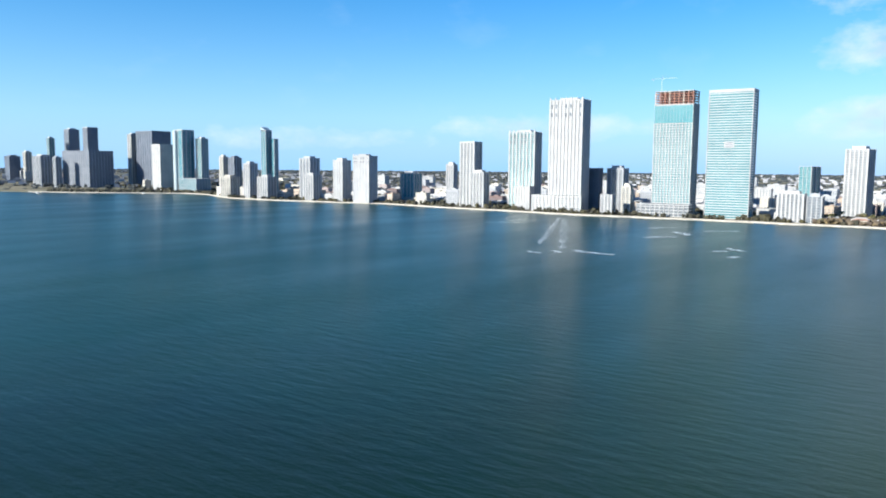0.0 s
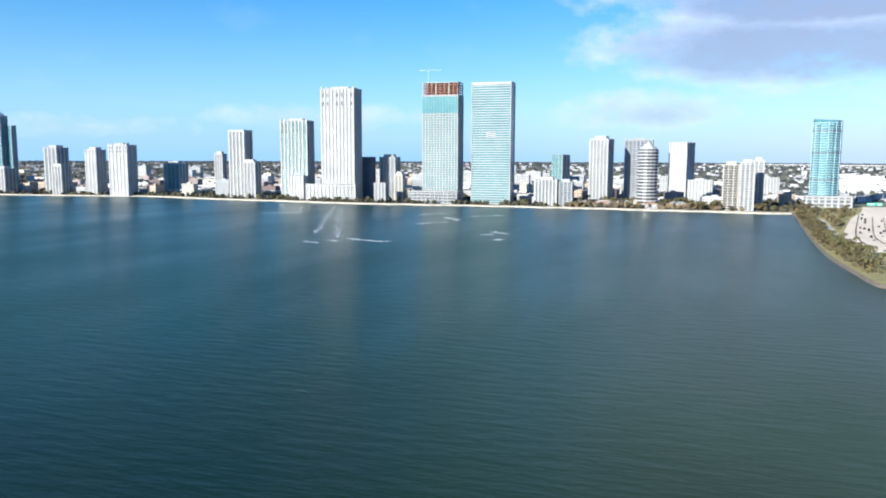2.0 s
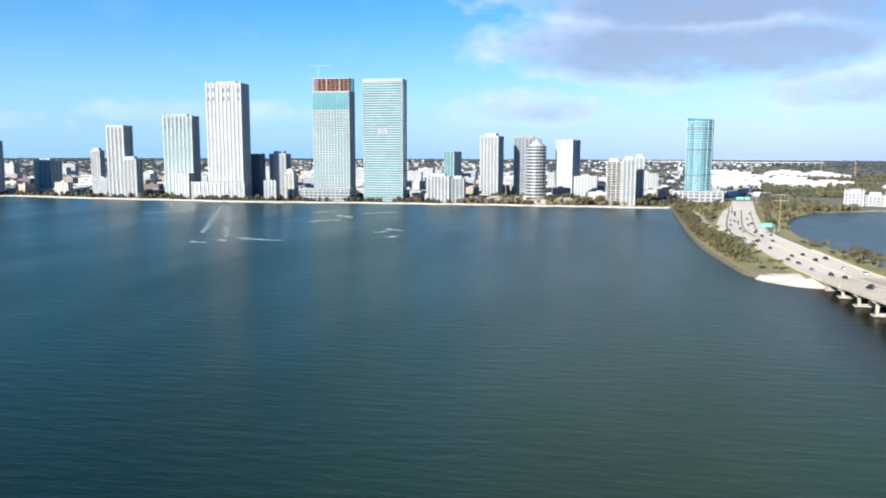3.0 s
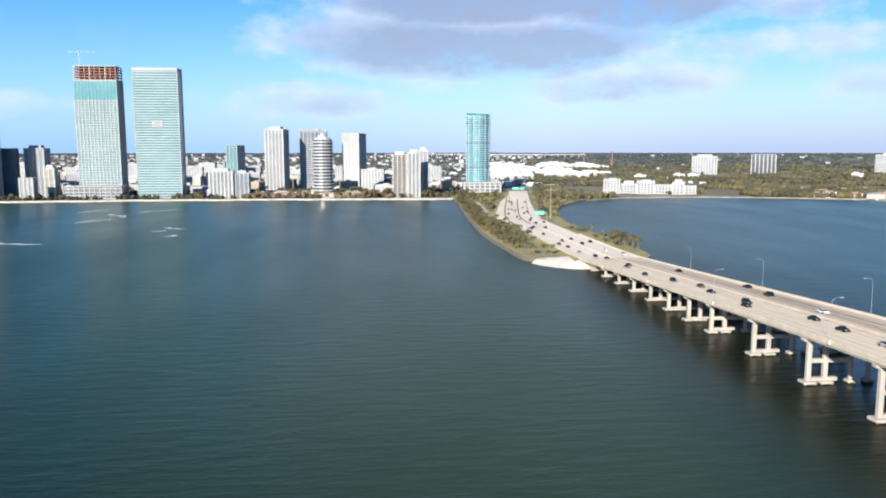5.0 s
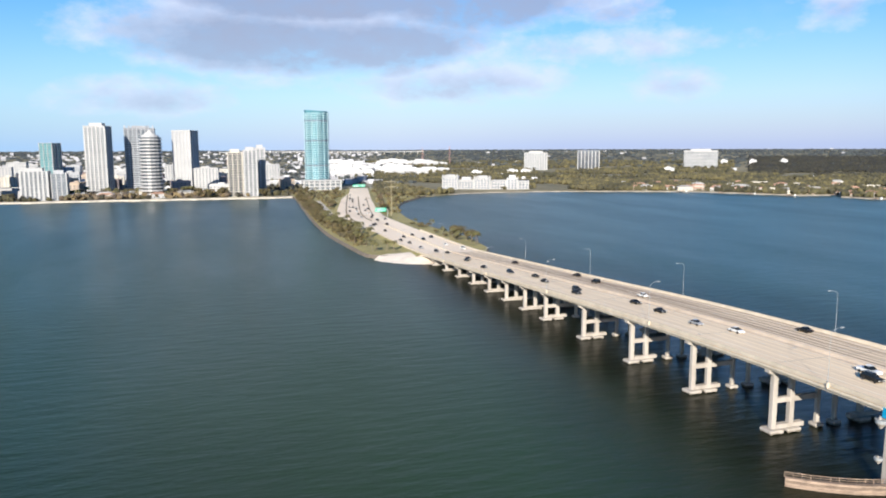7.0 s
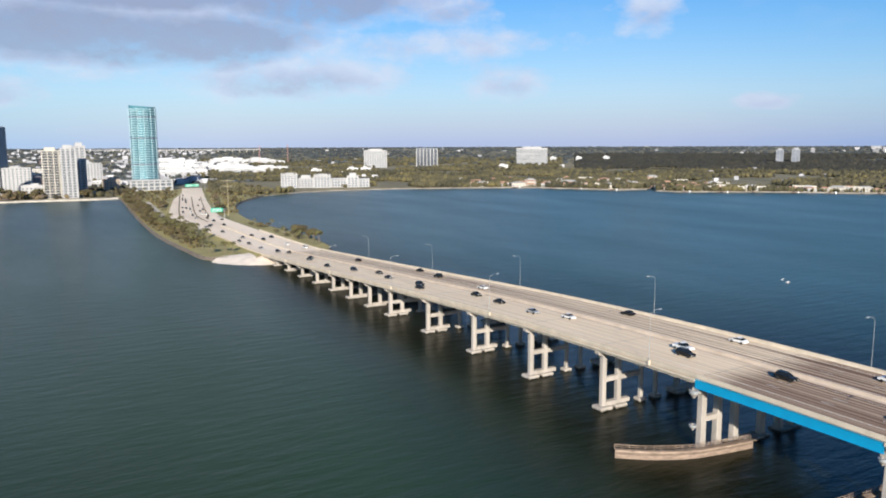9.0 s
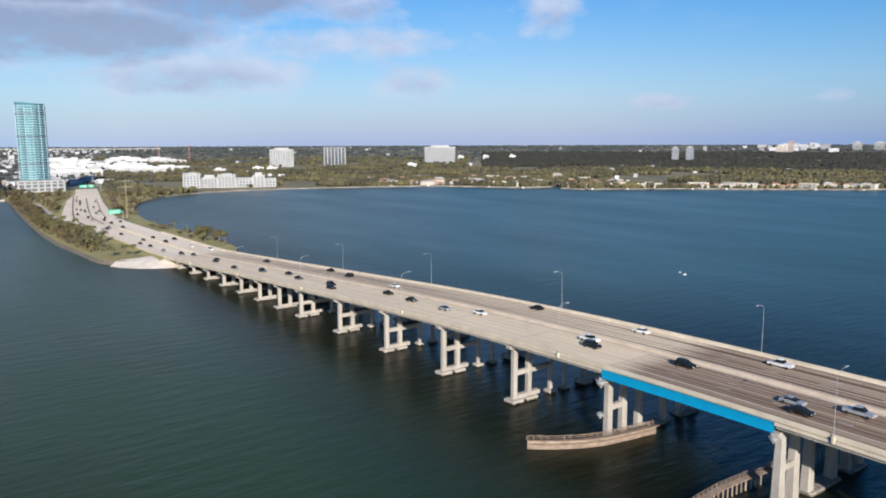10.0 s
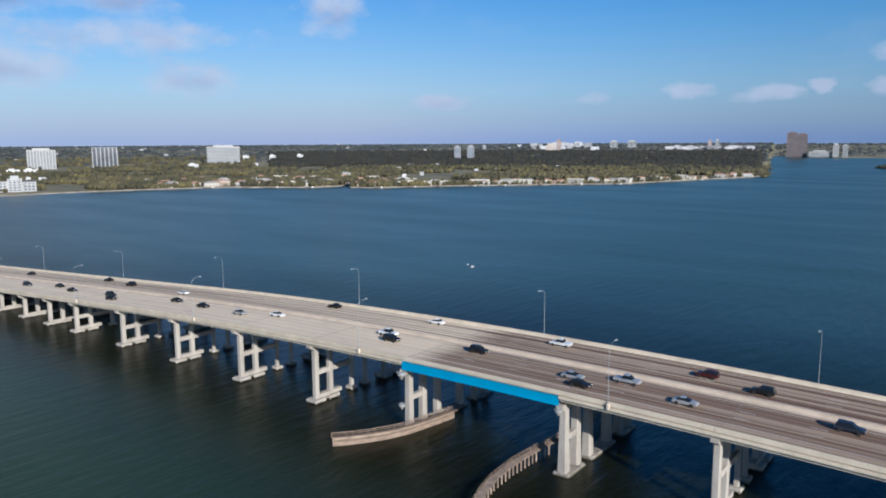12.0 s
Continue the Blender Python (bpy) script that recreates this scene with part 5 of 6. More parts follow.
def lattice_mast(x, y, h):
    t = thing("lattice_mast", (x, y, 1.5), "red painted lattice mast standing above the trees", "mast")
    for sx, sy in ((-1, -1), (1, -1), (1, 1), (-1, 1)):
        part("leg", MB().tube([(1.6 * sx, 1.6 * sy, 0), (0.8 * sx, 0.8 * sy, h)], 0.2, 4), "mast", t)
    for k in range(int(h / 6)):
        s = 1.6 - 0.8 * k * 6 / h
        part("brace", MB().tube([(s, -s, k * 6), (s, s, k * 6 + 6)], 0.13, 4), "mast", t)
        part("brace", MB().tube([(s, s, k * 6), (-s, s, k * 6 + 6)], 0.22, 4), "mast", t)


lattice_mast(-1917, 481, 62)
lattice_mast(-2048, 605, 66)

# ---- low buildings ----
R = random.Random(11)


def low_block(w, d, h, wall, roof_m, pitched=False):
    t = thing("house" if pitched else "building", (0, 0, -60), "", "house" if pitched else "building")
    part("wall", MB().box(-d / 2, d / 2, -w / 2, w / 2, -1.0, h), wall, t)
    if pitched:
        e = 0.7
        part("roof", MB().add([(-d / 2 - e, -w / 2 - e, h), (d / 2 + e, -w / 2 - e, h), (d / 2 + e, w / 2 + e, h), (-d / 2 - e, w / 2 + e, h), (0, -w / 2 + d * 0.4, h + d * 0.22), (0, w / 2 - d * 0.4, h + d * 0.22)],
                              [(3, 2, 1, 0), (0, 1, 4), (1, 2, 5, 4), (2, 3, 5), (3, 0, 4, 5)]), roof_m, t)
    else:
        part("roof", MB().box(-d / 2 + 0.4, d / 2 - 0.4, -w / 2 + 0.4, w / 2 - 0.4, h + 0.01, h + 0.05), roof_m, t)
        pm = MB()
        for k in (-1, 1):
            pm.box(-d / 2, d / 2, k * (w / 2 - 0.2) - 0.2, k * (w / 2 - 0.2) + 0.2, h, h + 0.8)
            pm.box(k * (d / 2 - 0.2) - 0.2, k * (d / 2 - 0.2) + 0.2, -w / 2 + 0.4, w / 2 - 0.4, h, h + 0.8)
        part("parapet", pm, wall, t)
        if h > 9:
            part("plant_room", MB().box(-d / 6, d / 8, -w / 6, w / 10, h, h + 3), wall, t)
    nf = max(1, int(h / 3.3))
    nw = max(2, int(w / 4.5))
    m = MB()
    for k in range(nf):
        for j in range(nw):
            y = -w / 2 + (j + 0.5) * w / nw
            m.box(d / 2 - 0.05, d / 2 + 0.06, y - 1.2, y + 1.2, 1.0 + k * 3.3, 2.6 + k * 3.3)
        for j in range(max(2, int(d / 4.5))):
            x = -d / 2 + (j + 0.5) * d / max(2, int(d / 4.5))
            m.box(x - 1.1, x + 1.1, w / 2 - 0.05, w / 2 + 0.06, 1.0 + k * 3.3, 2.6 + k * 3.3)
    tagged(part("glazing", m, "glass", t), kind="stuff")
    return t


CITY = [low_block(*a) for a in ((34, 18, 12, "white", "roof"), (22, 16, 20, "cream", "roof"), (48, 22, 9, "white", "roof"), (28, 18, 26, "grey", "roof"), (20, 20, 16, "tan", "roof"), (40, 16, 33, "white", "roof"), (60, 30, 8, "cream", "roof"), (30, 16, 13, "brown", "roof"), (26, 18, 18, "rose", "roof"), (44, 20, 7, "membrane", "roof"))]
for c, w in zip(CITY, ("white flat-roofed apartment block", "cream mid-rise flats with flat roof", "long white low commercial building", "grey mid-rise block with small windows", "tan flat-roofed apartment block", "white mid-rise slab with plant room", "wide cream low warehouse", "dark brown flats with flat roof", "rose-coloured mid-rise flats", "long bright white low hall")):
    tagged(c, w + " among city trees", group="city blocks")
HOMES = [low_block(*a) for a in ((16, 10, 6, "white", "tile", True), (20, 12, 6.5, "cream", "roof", True), (14, 9, 4, "tan", "tile", True), (24, 12, 7, "cream", "roof"), (18, 10, 6, "cream", "tile", True))]
for c, w in zip(HOMES, ("white villa with clay tile roof", "cream villa with pale hipped roof", "small tan house with tile roof", "cream modern flat-roofed villa", "cream house with tile roof")):
    tagged(c, w + " among shore trees", group="shore houses")
placed_first = set()


def place(c, m):
    if c not in placed_first:
        placed_first.add(c)
        c.matrix_basis = m
    else:
        copy_thing(c, m)


spots = [(-915, -400), (-940, -485), (-920, -640), (-960, -740), (-925, -181), (-905, -317), (-905, -290), (-900, -75), (-1040, 53), (-950, -845), (-925, -1050)]
# blocks between and behind the towers
for i in range(900):
    y = R.uniform(-1500, 20)
    x = -925 - abs(R.gauss(0, 1)) * 420
    if y > -290 and x > -985:
        continue
    c = R.choice((CITY[:3] + CITY[4:5] + CITY[7:]) if x > -990 else CITY)
    if any(abs(x - a) < 34 and abs(y - b) < 36 for a, b in spots):
        continue
    spots.append((x, y))
    if len(spots) > 215:
        break
    r = math.hypot(x - CX, y - CY)
    place(c, pose(x - 8, y, land_height(r), 0, 0, R.choice((0, 0, 8, -8))))
for i in range(14):
    place(R.choice(HOMES), pose(-897 - R.uniform(0, 50), R.uniform(-285, -95), 1.5, 0, 0, R.uniform(-10, 10)))
for i in range(36):
    y = R.uniform(-2700, -1500)
    x = -1060 - abs(R.gauss(0, 1)) * 350 + (y + 1500) * -0.08
    r = math.hypot(x - CX, y - CY)
    place(R.choice(CITY), pose(x, y, land_height(r), 0, 0, -20))
# white campus beyond the causeway head
def campus_block(w, d, h):
    t = low_block(w, d, h, "membrane", "membrane")
    t.name = "campus_building"
    part("upper_storey", MB().cbox(-d * 0.3, d * 0.25, -w * 0.32, w * 0.1, h + 0.02, h + 4.2, 0.2), "membrane", t)
    part("roof_canopy", MB().box(d / 2 + 0.1, d / 2 + 2.6, -w * 0.45, w * 0.45, h * 0.55, h * 0.55 + 0.5), "membrane", t)
    part("roof_plant", MB().box(-d * 0.1, d * 0.2, w * 0.2, w * 0.36, h + 0.06, h + 2.2), "grey", t)
    return tagged(t, "long low white building with a stepped flat roof among trees", "building", "campus buildings")


CAMPUS = [campus_block(*a) for a in ((62, 30, 10), (84, 34, 8), (46, 26, 14), (70, 24, 12))]
for i in range(40):
    p, r = radians(R.uniform(8.6, 17.4)), R.uniform(1680, 2380)
    place(R.choice(CAMPUS), pose(*polar(p, r), land_height(r), 0, 0, -math.degrees(p) + R.choice((0, 0, 12, -9))))
for deg, r in ((34.6, 1950), (38.3, 2300), (40.2, 2320), (42.2, 2350), (24.2, 1800), (23.2, 1790), (20.5, 1700)):
    place(CAMPUS[2] if r > 2000 else CAMPUS[0], pose(*polar(radians(deg), r), land_height(r), 0, 0, -deg) @ Matrix.Diagonal((0.7, 0.4, 0.9, 1)))
# villas along the bay
for i in range(132):
    s = (i % 92) / 92
    p = phi_of(-836, 470) + (phi_of(-225, 1290) - phi_of(-836, 470)) * min(1, max(0, s + R.uniform(-0.012, 0.012)))
    r = shore_radius(p) + 15 + R.random() * 14 + (i // 92) * R.uniform(30, 220)
    x, y = polar(p, r)
    place(R.choice(HOMES), pose(x, y, land_height(r), 0, 0, -math.degrees(p) + R.uniform(-25, 25)) @ Matrix.Diagonal((0.9, R.uniform(0.55, 1.25), R.uniform(0.65, 1.0), 1)))


def far_roofs():
    """Pale buildings dotted over the plain, too far to tell apart."""
    m = MB()
    for i in range(2850):
        if i >= 2770:
            east = i % 2
            p, r = (R.uniform(1.21, 1.312), R.uniform(3050, 3300)) if east else (R.gauss(1.08, 0.03), R.uniform(3000, 3900))
            w, h = R.uniform(6, 18), R.uniform(4, 10) if east else R.uniform(5, 18)
        elif i < 2600:
            p, r = R.uniform(phi_of(-700, -2600), phi_of(-900, 120)), 1350 + 2500 * R.random() ** 1.9
            w, h = R.uniform(3, 9), R.uniform(0.5, 4.5) * (2.4 if R.random() < 0.12 else 1)
        else:
            p, r = R.uniform(phi_of(-900, 160), phi_of(-225, 1300)), R.uniform(1300, 4700)
            w, h = R.uniform(3, 8), R.uniform(0.5, 3) * (2.0 if R.random() < 0.08 else 1)
        if r < (shore_radius(p) or 0) + 220 or 2600 <= i < 2770 and i % 2:
            continue
        x, y = polar(p, r)
        z = land_height(r)
        d = w * R.uniform(0.4, 0.8)
        k = len(m.v)
        m.box(-d, d, -w, w, -1, h + 3)
        c, s = math.cos(-p), math.sin(-p)
        for j in range(k, k + 8):
            a, b, e = m.v[j]
            m.v[j] = (x + a * c - b * s, y + a * s + b * c, z + e)
    return m


tagged(part("far_buildings", far_roofs(), mat("far_walls", (0.42, 0.42, 0.44), (0.28, 0.28, 0.30), 0.85, 0.02, 0.2, 0.0, island=0.45, warm=0.0)), "pale low buildings scattered over the distant plain", "buildings", kind="stuff")

# ---- trees ----
def ico():
    g = (1 + 5 ** 0.5) / 2
    v = [(-1, g, 0), (1, g, 0), (-1, -g, 0), (1, -g, 0), (0, -1, g), (0, 1, g), (0, -1, -g), (0, 1, -g), (g, 0, -1), (g, 0, 1), (-g, 0, -1), (-g, 0, 1)]
    f = [(0, 11, 5), (0, 5, 1), (0, 1, 7), (0, 7, 10), (0, 10, 11), (1, 5, 9), (5, 11, 4), (11, 10, 2), (10, 7, 6), (7, 1, 8), (3, 9, 4), (3, 4, 2), (3, 2, 6), (3, 6, 8), (3, 8, 9), (4, 9, 5), (2, 4, 11), (6, 2, 10), (8, 6, 7), (9, 8, 1)]
    s = math.hypot(1, g)
    return np.array(v) / s, np.array(f)


IV, IF = ico()


def clumps(name, rows, rng, jit=0.28):
    """Many ragged leaf clumps in one mesh; rows of x, y, z, radius, height radius."""
    rows = np.array(rows, float)
    n = len(rows)
    v = IV[None] * (1 + rng.uniform(-jit, jit, (n, 12, 1)))
    a = rng.uniform(0, 6.28, n)
    c, s = np.cos(a)[:, None], np.sin(a)[:, None]
    x, y = v[..., 0] * c - v[..., 1] * s, v[..., 0] * s + v[..., 1] * c
    v = np.stack([x * rows[:, 3:4], y * rows[:, 3:4], v[..., 2] * rows[:, 4:5]], -1) + rows[:, None, :3]
    f = (IF[None] + 12 * np.arange(n)[:, None, None]).reshape(-1, 3)
    me = bpy.data.meshes.new(name)
    me.from_pydata(v.reshape(-1, 3).tolist(), [], f.tolist())
    return me


G = np.random.default_rng(5)


def tree_meshes(h, spread, seed):
    g = np.random.default_rng(seed)
    trunk = MB().tube([(0, 0, -0.4), (0.1, 0.05, h * 0.25), (0.25, -0.1, h * 0.55)], [0.3, 0.22, 0.12], 7)
    rows = []
    for k in range(7):
        a = 2 * math.pi * k / 7 + g.uniform(-0.3, 0.3)
        l = spread * g.uniform(0.5, 0.95)
        end = (l * math.cos(a), l * math.sin(a), h * g.uniform(0.5, 0.88))
        trunk.tube([(0.1, 0, h * 0.28), (end[0] * 0.5, end[1] * 0.5, h * 0.48), end], [0.12, 0.08, 0.04], 5)
        for j in range(11):
            o = g.normal(0, 1, 3) * (spread * 0.26, spread * 0.26, h * 0.09)
            rows.append((end[0] + o[0], end[1] + o[1], end[2] + o[2], g.uniform(0.35, 0.85), g.uniform(0.25, 0.6)))
    for j in range(18):
        o = g.normal(0, 1, 3) * (spread * 0.35, spread * 0.35, h * 0.1)
        rows.append((o[0], o[1], h * 0.8 + o[2], g.uniform(0.4, 0.9), g.uniform(0.3, 0.6)))
    return trunk.mesh("trunk"), clumps("crown", rows, g, 0.4)


def make_tree(h, spread, seed, label):
    t = thing("tree", (0, 0, -80), label, "tree", "shore trees")
    tr, cr_ = tree_meshes(h, spread, seed)
    part("trunk", tr, "bark", t)
    part("crown", cr_, "bare" if "brown" in label else "leaf", t)
    return t


def make_palm(h, seed):
    g = np.random.default_rng(seed)
    t = thing("palm", (0, 0, -80), "slender palm tree with drooping fronds on the causeway", "palm", "causeway palms")
    part("trunk", MB().tube([(0, 0, -0.4), (0.2, 0, h * 0.5), (0.1, 0.1, h)], [0.22, 0.17, 0.14], 7), "bark", t)
    m = MB()
    for k in range(20):
        a, up = g.uniform(0, 6.28), g.uniform(-0.2, 1.0)
        prev = None
        l = g.uniform(2.2, 3.2)
        for i in range(6):
            s = i / 5
            rr = l * s
            z = h + up * l * s * 0.8 - 1.5 * s * s * l * 0.55
            c = (0.1 + rr * math.cos(a), 0.1 + rr * math.sin(a), z)
            w = 0.55 * math.sin(math.pi * min(1, s * 0.85 + 0.15)) + 0.05
            side = (-math.sin(a) * w, math.cos(a) * w)
            cur = [(c[0] - side[0], c[1] - side[1], c[2] - w * 0.45), c, (c[0] + side[0], c[1] + side[1], c[2] - w * 0.45)]
            if prev:
                m.add(prev + cur, [(0, 1, 4, 3), (1, 2, 5, 4)])
            prev = cur
    me = bpy.data.meshes.new("fronds")
    me.from_pydata(m.v, [], m.f)
    part("fronds", me, "palm", t)
    return t


TREES = [make_tree(h, s, k, w) for k, (h, s, w) in enumerate(((6.5, 3.2, "broad olive-green tree with an uneven crown"), (5.0, 2.6, "small brown half-bare shore tree"), (8.0, 3.6, "tall dark green tree with open crown"), (3.4, 2.4, "low bushy shore shrub")))]
PALMS = [make_palm(7.5, 1), make_palm(6.0, 2)]


def on_road(x, y, pad):
    return -18 - road_extra(x) - pad < y - road_y(x) < 18 + pad or abs(y - frontage_y(x)) < 4.0


def plant(c, x, y, z=1.85, size=1.0):
    s = R.uniform(0.8, 1.2) * size
    place(c, pose(x, y, z, 0, 0, R.uniform(0, 360)) @ Matrix.Diagonal((s, s, s, 1)))


for i in range(135):                       # near shore strip
    x = R.uniform(-830, -365)
    edge = -27 + max(0, (-528 - x)) * 0.068
    y = edge + R.uniform(1, 15)
    if on_road(x, y, 1.5):
        continue
    plant(R.choice((TREES[1], TREES[3], TREES[0], TREES[2])), x, y, size=0.95)
for i in range(46):
    x = R.uniform(-560, -312)
    plant(R.choice(PALMS), x, R.uniform(-24, -6))
for i in range(22):                        # bay side
    x = R.uniform(-470, -345)
    plant(TREES[3] if i < 14 else PALMS[i % 2], x, R.uniform(44, 57), size=0.85)
for x, y in ((-329, 51), (-331, 53), (-333, 49), (-352, 53), (-356, 55), (-350, 56), (-376, 55), (-380, 58), (-384, 55), (-372, 52)):
    plant(TREES[2] if x < -345 else PALMS[0], x, y)
for i in range(210):                       # wooded head of the causeway
    x = R.uniform(-1000, -600)
    y = R.uniform(-12, 190)
    if inside(isle, x, y) and not on_road(x, y, 4) and not (-1040 < x < -970 and 20 < y < 105):
        plant(R.choice((TREES[0], TREES[2], TREES[2], TREES[1], PALMS[0])), x, y)

rows = []
for i in range(1500):                      # undergrowth along the near bank
    x = G.uniform(-830, -350)
    edge = -27 + max(0, (-528 - x)) * 0.068
    y = edge + 0.5 + abs(G.normal(0, 1)) * 6.5
    if on_road(x, y, 0.5) or noise.noise((x / 22, y / 9, 4)) < -0.12:
        continue
    h = G.uniform(0.5, 1.5)
    rows.append((x, y, 1.8 + h * 0.6, G.uniform(0.6, 1.7), h))
for i in range(900):                       # thicket round the causeway head
    x, y = G.uniform(-1000, -580), G.uniform(-12, 190)
    if inside(isle, x, y) and not on_road(x, y, 2) and not (-1040 < x < -970 and 20 < y < 105):
        h = G.uniform(0.8, 2.6)
        rows.append((x, y, 1.8 + h * 0.6, G.uniform(1.0, 2.6), h))
tagged(part("undergrowth", clumps("undergrowth", rows, G, 0.4), "leaf"), "dark olive shrubs and mangrove along the causeway bank", "shrubs", kind="stuff")
rows, far_rows = [], []
for i in range(26000):                     # woods behind the bay
    p = G.uniform(phi_of(-1000, 105), phi_of(-222, 1296))
    rs = shore_radius(p) + 9
    r = rs + (2500 - rs) * G.random() ** 1.5
    w = G.uniform(2.0, 5.0) * (0.75 + r / 3500)
    x, y = polar(p, r)
    d = noise.noise((x / 160, y / 160, 0))
    if x > -1250 and abs(y - road_y(x)) < 26:
        continue
    if d < -0.12 or (r < rs + 30 and G.random() < 0.35) or (p > 0.68 and r > 1880 + 160 * noise.noise((p * 20, 1, 1)) - 260 * max(0.0, p - 1.05)):
        continue
    h = G.uniform(2.5, 5.2)
    rows.append((x, y, land_height(r) + h * 0.75, w, h))
for i in range(420):                       # garden trees before the villas
    p = G.uniform(phi_of(-836, 470), phi_of(-225, 1290))
    r = shore_radius(p) + G.uniform(7, 26)
    h = G.uniform(1.2, 3.4)
    rows.append((*polar(p, r), 1.5 + h * 0.7, G.uniform(1.2, 2.8), h))
for i in range(130):                       # trees at the tip of the wooded shore
    r = G.uniform(1425, 2300)
    rows.append((*polar(1.3278 + G.normal(0, 0.0022), r), 1.5 + G.uniform(0.2, 1.6), G.uniform(2.0, 4.5), G.uniform(1.2, 3.0)))
for i in range(5200):                      # groves behind the city
    p = G.uniform(phi_of(-700, -2600), phi_of(-1000, 200))
    r = G.uniform(1350, 2300)
    rs = shore_radius(p)
    if rs and r < rs + 150:
        continue
    far_rows.append((*polar(p, r), land_height(r) + 1.5, G.uniform(2.5, 6.5), G.uniform(2.5, 5)))
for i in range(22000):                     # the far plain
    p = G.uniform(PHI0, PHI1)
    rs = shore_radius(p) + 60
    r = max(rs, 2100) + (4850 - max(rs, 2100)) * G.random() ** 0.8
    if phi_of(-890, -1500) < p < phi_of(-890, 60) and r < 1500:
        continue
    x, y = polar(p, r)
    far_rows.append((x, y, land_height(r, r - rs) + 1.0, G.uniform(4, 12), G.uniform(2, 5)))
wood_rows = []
for i in range(13000):                     # wood behind the shore gardens, a cloud shadow painted into its leaves
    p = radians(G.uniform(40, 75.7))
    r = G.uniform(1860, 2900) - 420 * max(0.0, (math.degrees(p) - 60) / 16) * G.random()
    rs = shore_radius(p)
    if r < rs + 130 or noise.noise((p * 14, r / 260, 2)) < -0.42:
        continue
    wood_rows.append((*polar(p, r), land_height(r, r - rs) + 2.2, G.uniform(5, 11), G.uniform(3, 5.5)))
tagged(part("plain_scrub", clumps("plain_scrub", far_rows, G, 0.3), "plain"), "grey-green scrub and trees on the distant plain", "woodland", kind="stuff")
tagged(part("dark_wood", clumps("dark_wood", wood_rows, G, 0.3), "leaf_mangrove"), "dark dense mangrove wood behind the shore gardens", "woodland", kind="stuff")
tagged(part("woodland", clumps("woodland", rows, G, 0.32), "leaf_far"), "dense green and brown woodland covering the coastal plain", "woodland", kind="stuff")
rows = []
for i in range(700):                       # trees along the old city shore
    p = G.uniform(phi_of(-800, -1960), phi_of(-900, -1430))
    r = shore_radius(p) + G.uniform(8, 75)
    h = G.uniform(2.5, 5)
    rows.append((*polar(p, r), 1.5 + h * 0.5, G.uniform(3, 6), h))
for i in range(2300):                      # street trees of the city
    y = G.uniform(-2000, 30)
    x = -895 - abs(G.normal(0, 1)) * 330
    if y < -1500:
        x -= 110
    r = math.hypot(x - CX, y - CY)
    if r < (shore_radius(phi_of(x, y)) or 0) + 12:
        continue
    h = G.uniform(2.5, 5.5)
    rows.append((x, y, land_height(r) + h * 0.5, G.uniform(2.5, 6.0), h))
for i in range(70):
    x, y = -893 - R.uniform(0, 95), R.uniform(-300, -30)
    if any(abs(x - a) < 17 and abs(y - b) < 15 for a, b in ((-910, -317), (-905, -290), (-925, -181), (-910, -66))):
        continue
    plant(TREES[i % 3] if i % 4 else PALMS[0], x, y, 1.5, 1.65)
for i in range(900):                       # gardens right behind the city seawall
    y = G.uniform(-1420, -290)
    if noise.noise((y / 45, 3.1, 8)) < -0.1:
        continue
    p = phi_of(-890, y)
    r = shore_radius(p) + 9 + abs(G.normal(0, 1)) * 13
    h = G.uniform(1.2, 4.2)
    rows.append((*polar(p, r), 1.5 + h * 0.7, G.uniform(1.2, 3.4), h))
bare_rows = [(-890 - G.uniform(5, 70), G.uniform(-290, -60), 1.5 + G.uniform(1.5, 5), G.uniform(1.5, 4.5), G.uniform(1.5, 4)) for i in range(420)]
tagged(part("park_trees", clumps("park_trees", bare_rows, G, 0.4), "bare"), "brown half-bare trees in the shore park", "trees", kind="stuff")
tagged(part("street_trees", clumps("street_trees", rows, G, 0.35), "leaf_city"), "dark green street trees between the city blocks", "trees", kind="stuff")

isle_pts = [polar(radians(d), q) for d, q in ((82.7, 1960), (84.5, 1900), (88.0, 1930), (90.0, 2050), (87.0, 2160), (84.0, 2080))]
top, side = slab("islet", smooth_loop(isle_pts), 1.2, -1.0, "land", 3.0)
tagged(part("islet_edge", side, "rock"), "dark rocky edge of a small mangrove islet", "riprap", kind="structure")
tagged(part("islet_ground", top, "land"), "low ground of a small mangrove islet", "ground", kind="structure")
rows = []
for i in range(900):
    d = G.uniform(82.8, 90)
    q = G.uniform(1920, 2130)
    x, y = polar(radians(d), q)
    if inside(smooth_loop(isle_pts, 2), x, y):
        h = G.uniform(2, 5) * min(1.0, 0.3 + (d - 82.7) * 0.6)
        rows.append((x, y, 1.0 + h * 0.8, G.uniform(3, 6), h * 1.4))
tagged(part("mangrove", clumps("mangrove", rows, G, 0.35), "leaf_city"), "dark dense mangrove covering a small islet", "mangrove", kind="stuff")

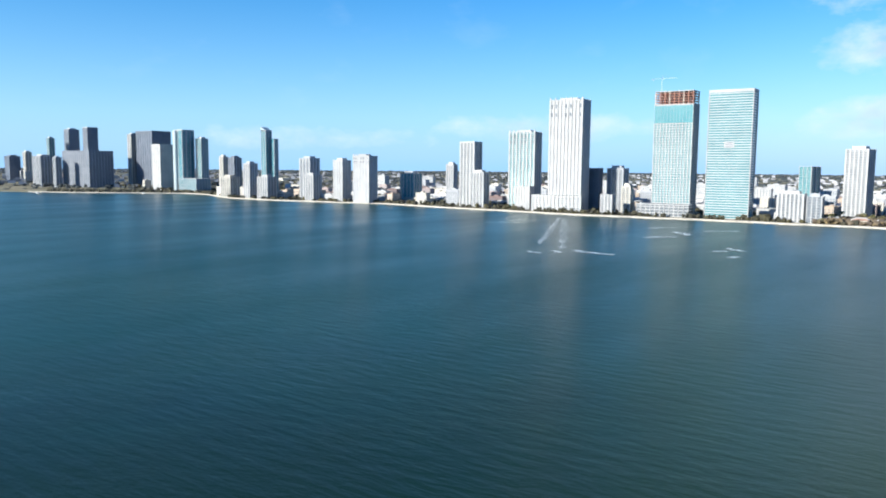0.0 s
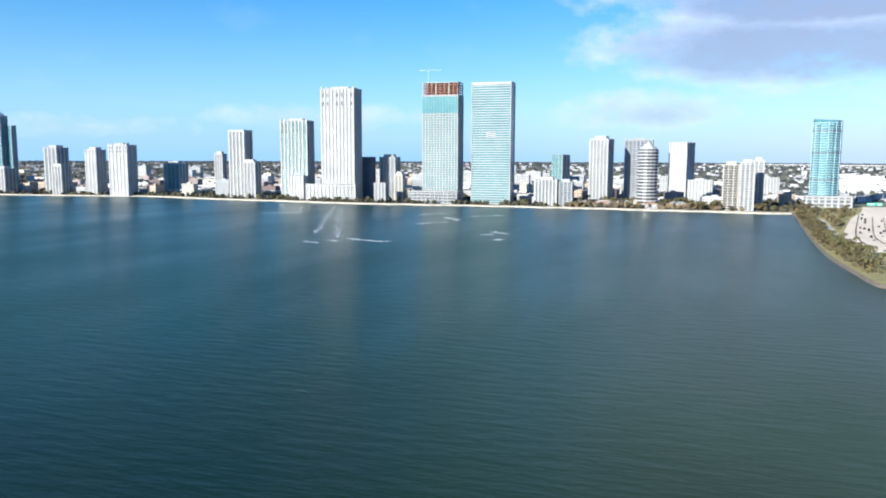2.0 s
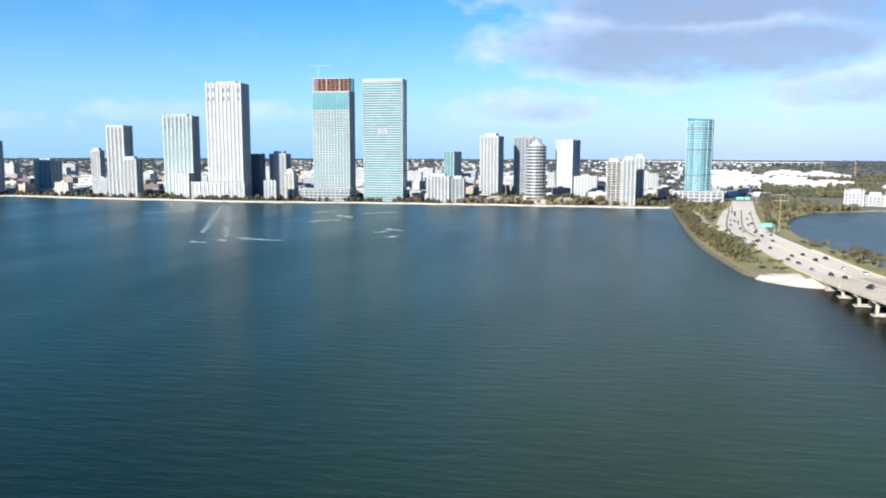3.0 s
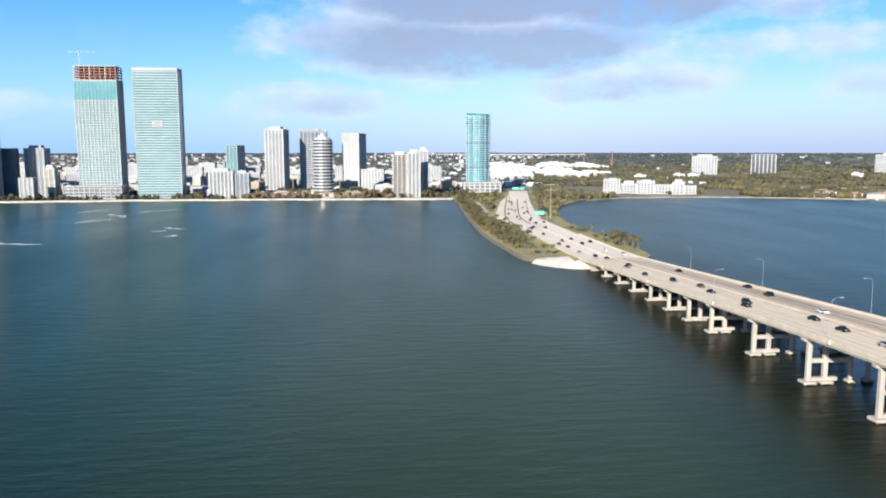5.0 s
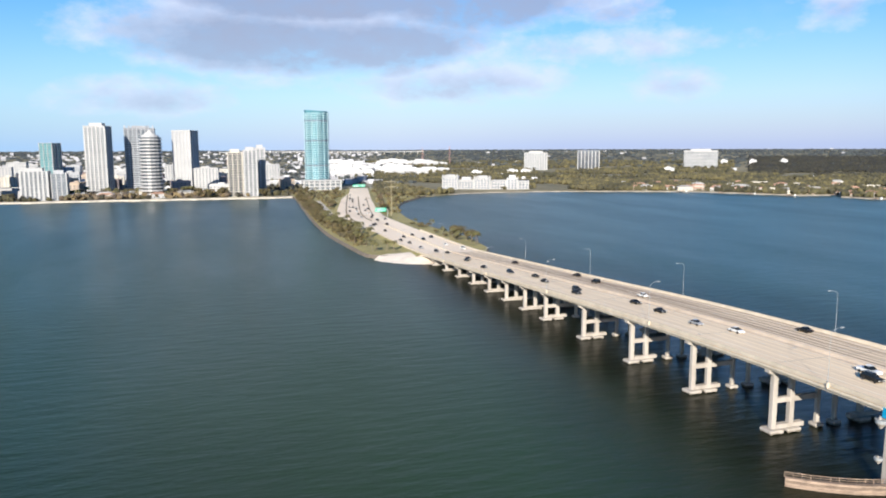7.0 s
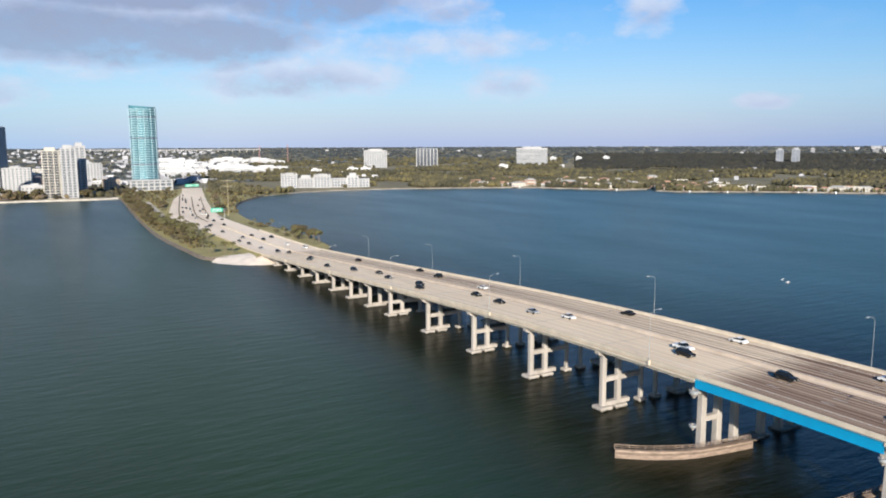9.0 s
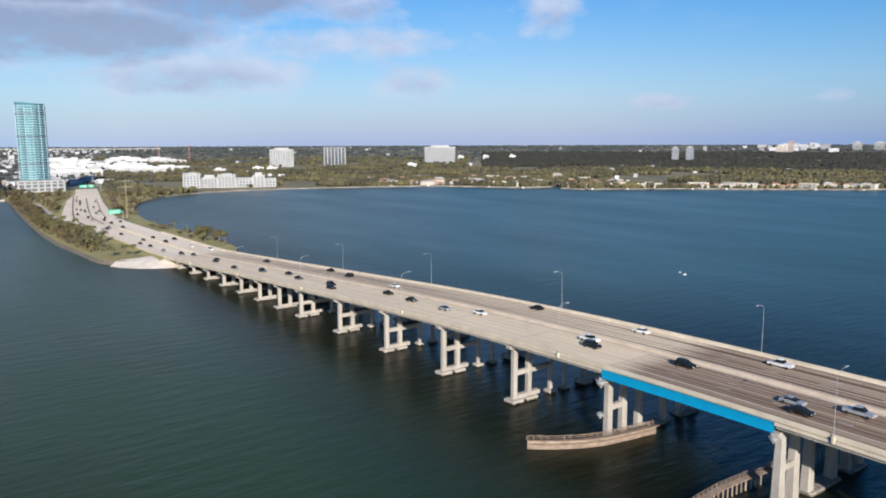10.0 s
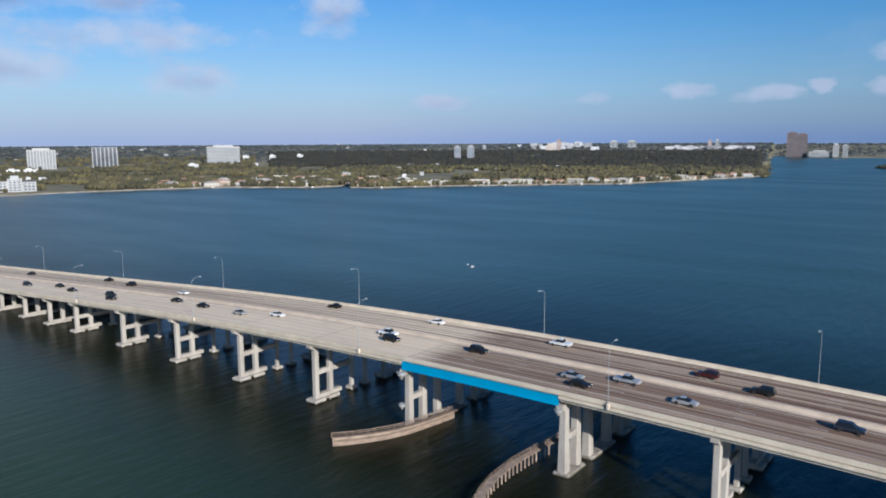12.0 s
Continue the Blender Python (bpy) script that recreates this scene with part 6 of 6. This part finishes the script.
# ---- boats, foam and painted glints ----
def boat(x, y, turn, s):
    t = thing("boat", pose(x, y, 0, 0, 0, turn), "small white motor boat on the bay", "boat", "boats")
    hull = MB().loft([[(-3.2 * s, -1.1 * s, 0.9 * s), (-3.2 * s, 0, -0.3), (-3.2 * s, 1.1 * s, 0.9 * s)], [(1.0 * s, -1.1 * s, 1.0 * s), (1.0 * s, 0, -0.3), (1.0 * s, 1.1 * s, 1.0 * s)], [(3.4 * s, -0.1, 1.25 * s), (3.2 * s, 0, 0.5), (3.4 * s, 0.1, 1.25 * s)]])
    part("hull", hull, "carwhite", t)
    part("cabin", MB().cbox(-1.2 * s, 0.8 * s, -0.8 * s, 0.8 * s, 0.9 * s, 2.0 * s, 0.2), "carwhite", t)
    part("windscreen", MB().box(0.8 * s, 0.86 * s, -0.7 * s, 0.7 * s, 1.3 * s, 1.8 * s), "carglass", t)


boat(-87, 198, 60, 0.33)
boat(-93, 202, 75, 0.22)


def dock(p, length, turn):
    """A small private jetty reaching from the shore into the bay."""
    r = shore_radius(p) + 4
    x, y = polar(p, r)
    t = thing("dock", pose(x, y, 0, 0, 0, -math.degrees(p) + turn), "narrow grey timber dock standing in the bay by the shore", "dock", "private docks")
    part("walkway", MB().box(0, length, -1.1, 1.1, 1.0, 1.25), "timber", t)
    part("platform", MB().box(length - 0.02, length + 4, -4, 4, 0.98, 1.22), "timber", t)
    pile = MB().tube([(0, 0, -1.0), (0, 0, 1.9)], 0.16, 6).mesh("pile")
    for k in range(5):
        for s in (-1.25, 1.25):
            part("pile", pile, "timber", t, at=(length * k / 4 + 0.5, s, 0))
    return x, y, r


DOCKS = [(0.62, 16), (0.665, 20), (0.70, 15), (0.745, 22), (0.79, 18), (0.835, 14), (0.88, 20), (0.915, 16), (0.96, 20), (1.0, 18), (1.05, 22), (1.1, 16), (1.15, 20), (1.2, 18), (1.25, 20)]
for k, (p, ln) in enumerate(DOCKS):
    x, y, r = dock(p, ln, (-6, 5, 0)[k % 3])
    if k % 3 != 1:
        bx, by = polar(p + 6.5 / r, r - ln * 0.7)
        boat(bx, by, -math.degrees(p) + 180, 1.0 + 0.25 * (k % 2))
boat(-740, -1890, 80, 2.0)
boat(-900, -1720, 80, 1.6)


def white_streak(ax, ay, bx, by, width, seed):
    """A ragged thin white sheet lying on the water, for foam and painted sun glints."""
    g = random.Random(seed)
    m = MB()
    cx, cy, length, turn = (ax + bx) / 2, (ay + by) / 2, math.hypot(bx - ax, by - ay), math.degrees(math.atan2(by - ay, bx - ax))
    for k in range(int(min(length, 400) * (6 if length < 100 else 1.6))):
        u = g.uniform(-0.5, 0.5) * length
        v = g.gauss(0, 1.15) * width * (1 - abs(u / length)) + (0.8 * width * math.sin(u / length * 7 + seed) if length < 100 else 0)
        s = g.uniform(0.15, 0.85)
        n = 7
        a0 = g.uniform(0, 6)
        ring = [(u + s * 2.2 * g.uniform(0.6, 1.2) * math.cos(a0 + 6.283 * j / n), v + s * 0.8 * g.uniform(0.6, 1.2) * math.sin(a0 + 6.283 * j / n), 0.03 + 0.0002 * k) for j in range(n)]
        m.add(ring, [tuple(range(n))])
    c, s = math.cos(radians(turn)), math.sin(radians(turn))
    m.v = [(cx + x * c - y * s, cy + x * s + y * c, z) for x, y, z in m.v]
    return m


# the streaks below the tall white tower are its sun glints, drawn as sheets
WHITE_STREAKS = [(-804, -592, -463, -441, 2.0, 1), (-785, -575, -434, -404, 3.2, 2), (-416, -405, -411, -392, 2.4, 3), (-432, -394, -424, -372, 2.0, 4), (-424, -374, -421, -353, 1.4, 5),
        (-400, -418, -395, -403, 1.2, 6), (-705, -430, -738, -410, 3.0, 7), (-585, -390, -616, -368, 2.6, 8), (-702, -366, -733, -334, 2.2, 9), (-497, -297, -507, -289, 1.8, 10),
        (-532, -296, -515, -279, 2.2, 11), (-461, -277, -472, -270, 1.8, 12), (-676, -387, -640, -362, 2.6, 13), (-662, -623, -684, -579, 1.6, 14)]
for n, a in enumerate(WHITE_STREAKS):
    tagged(part("foam", white_streak(*a), "foam"), "thin white streak of foam on the water", "foam", "foam streaks", kind="stuff")
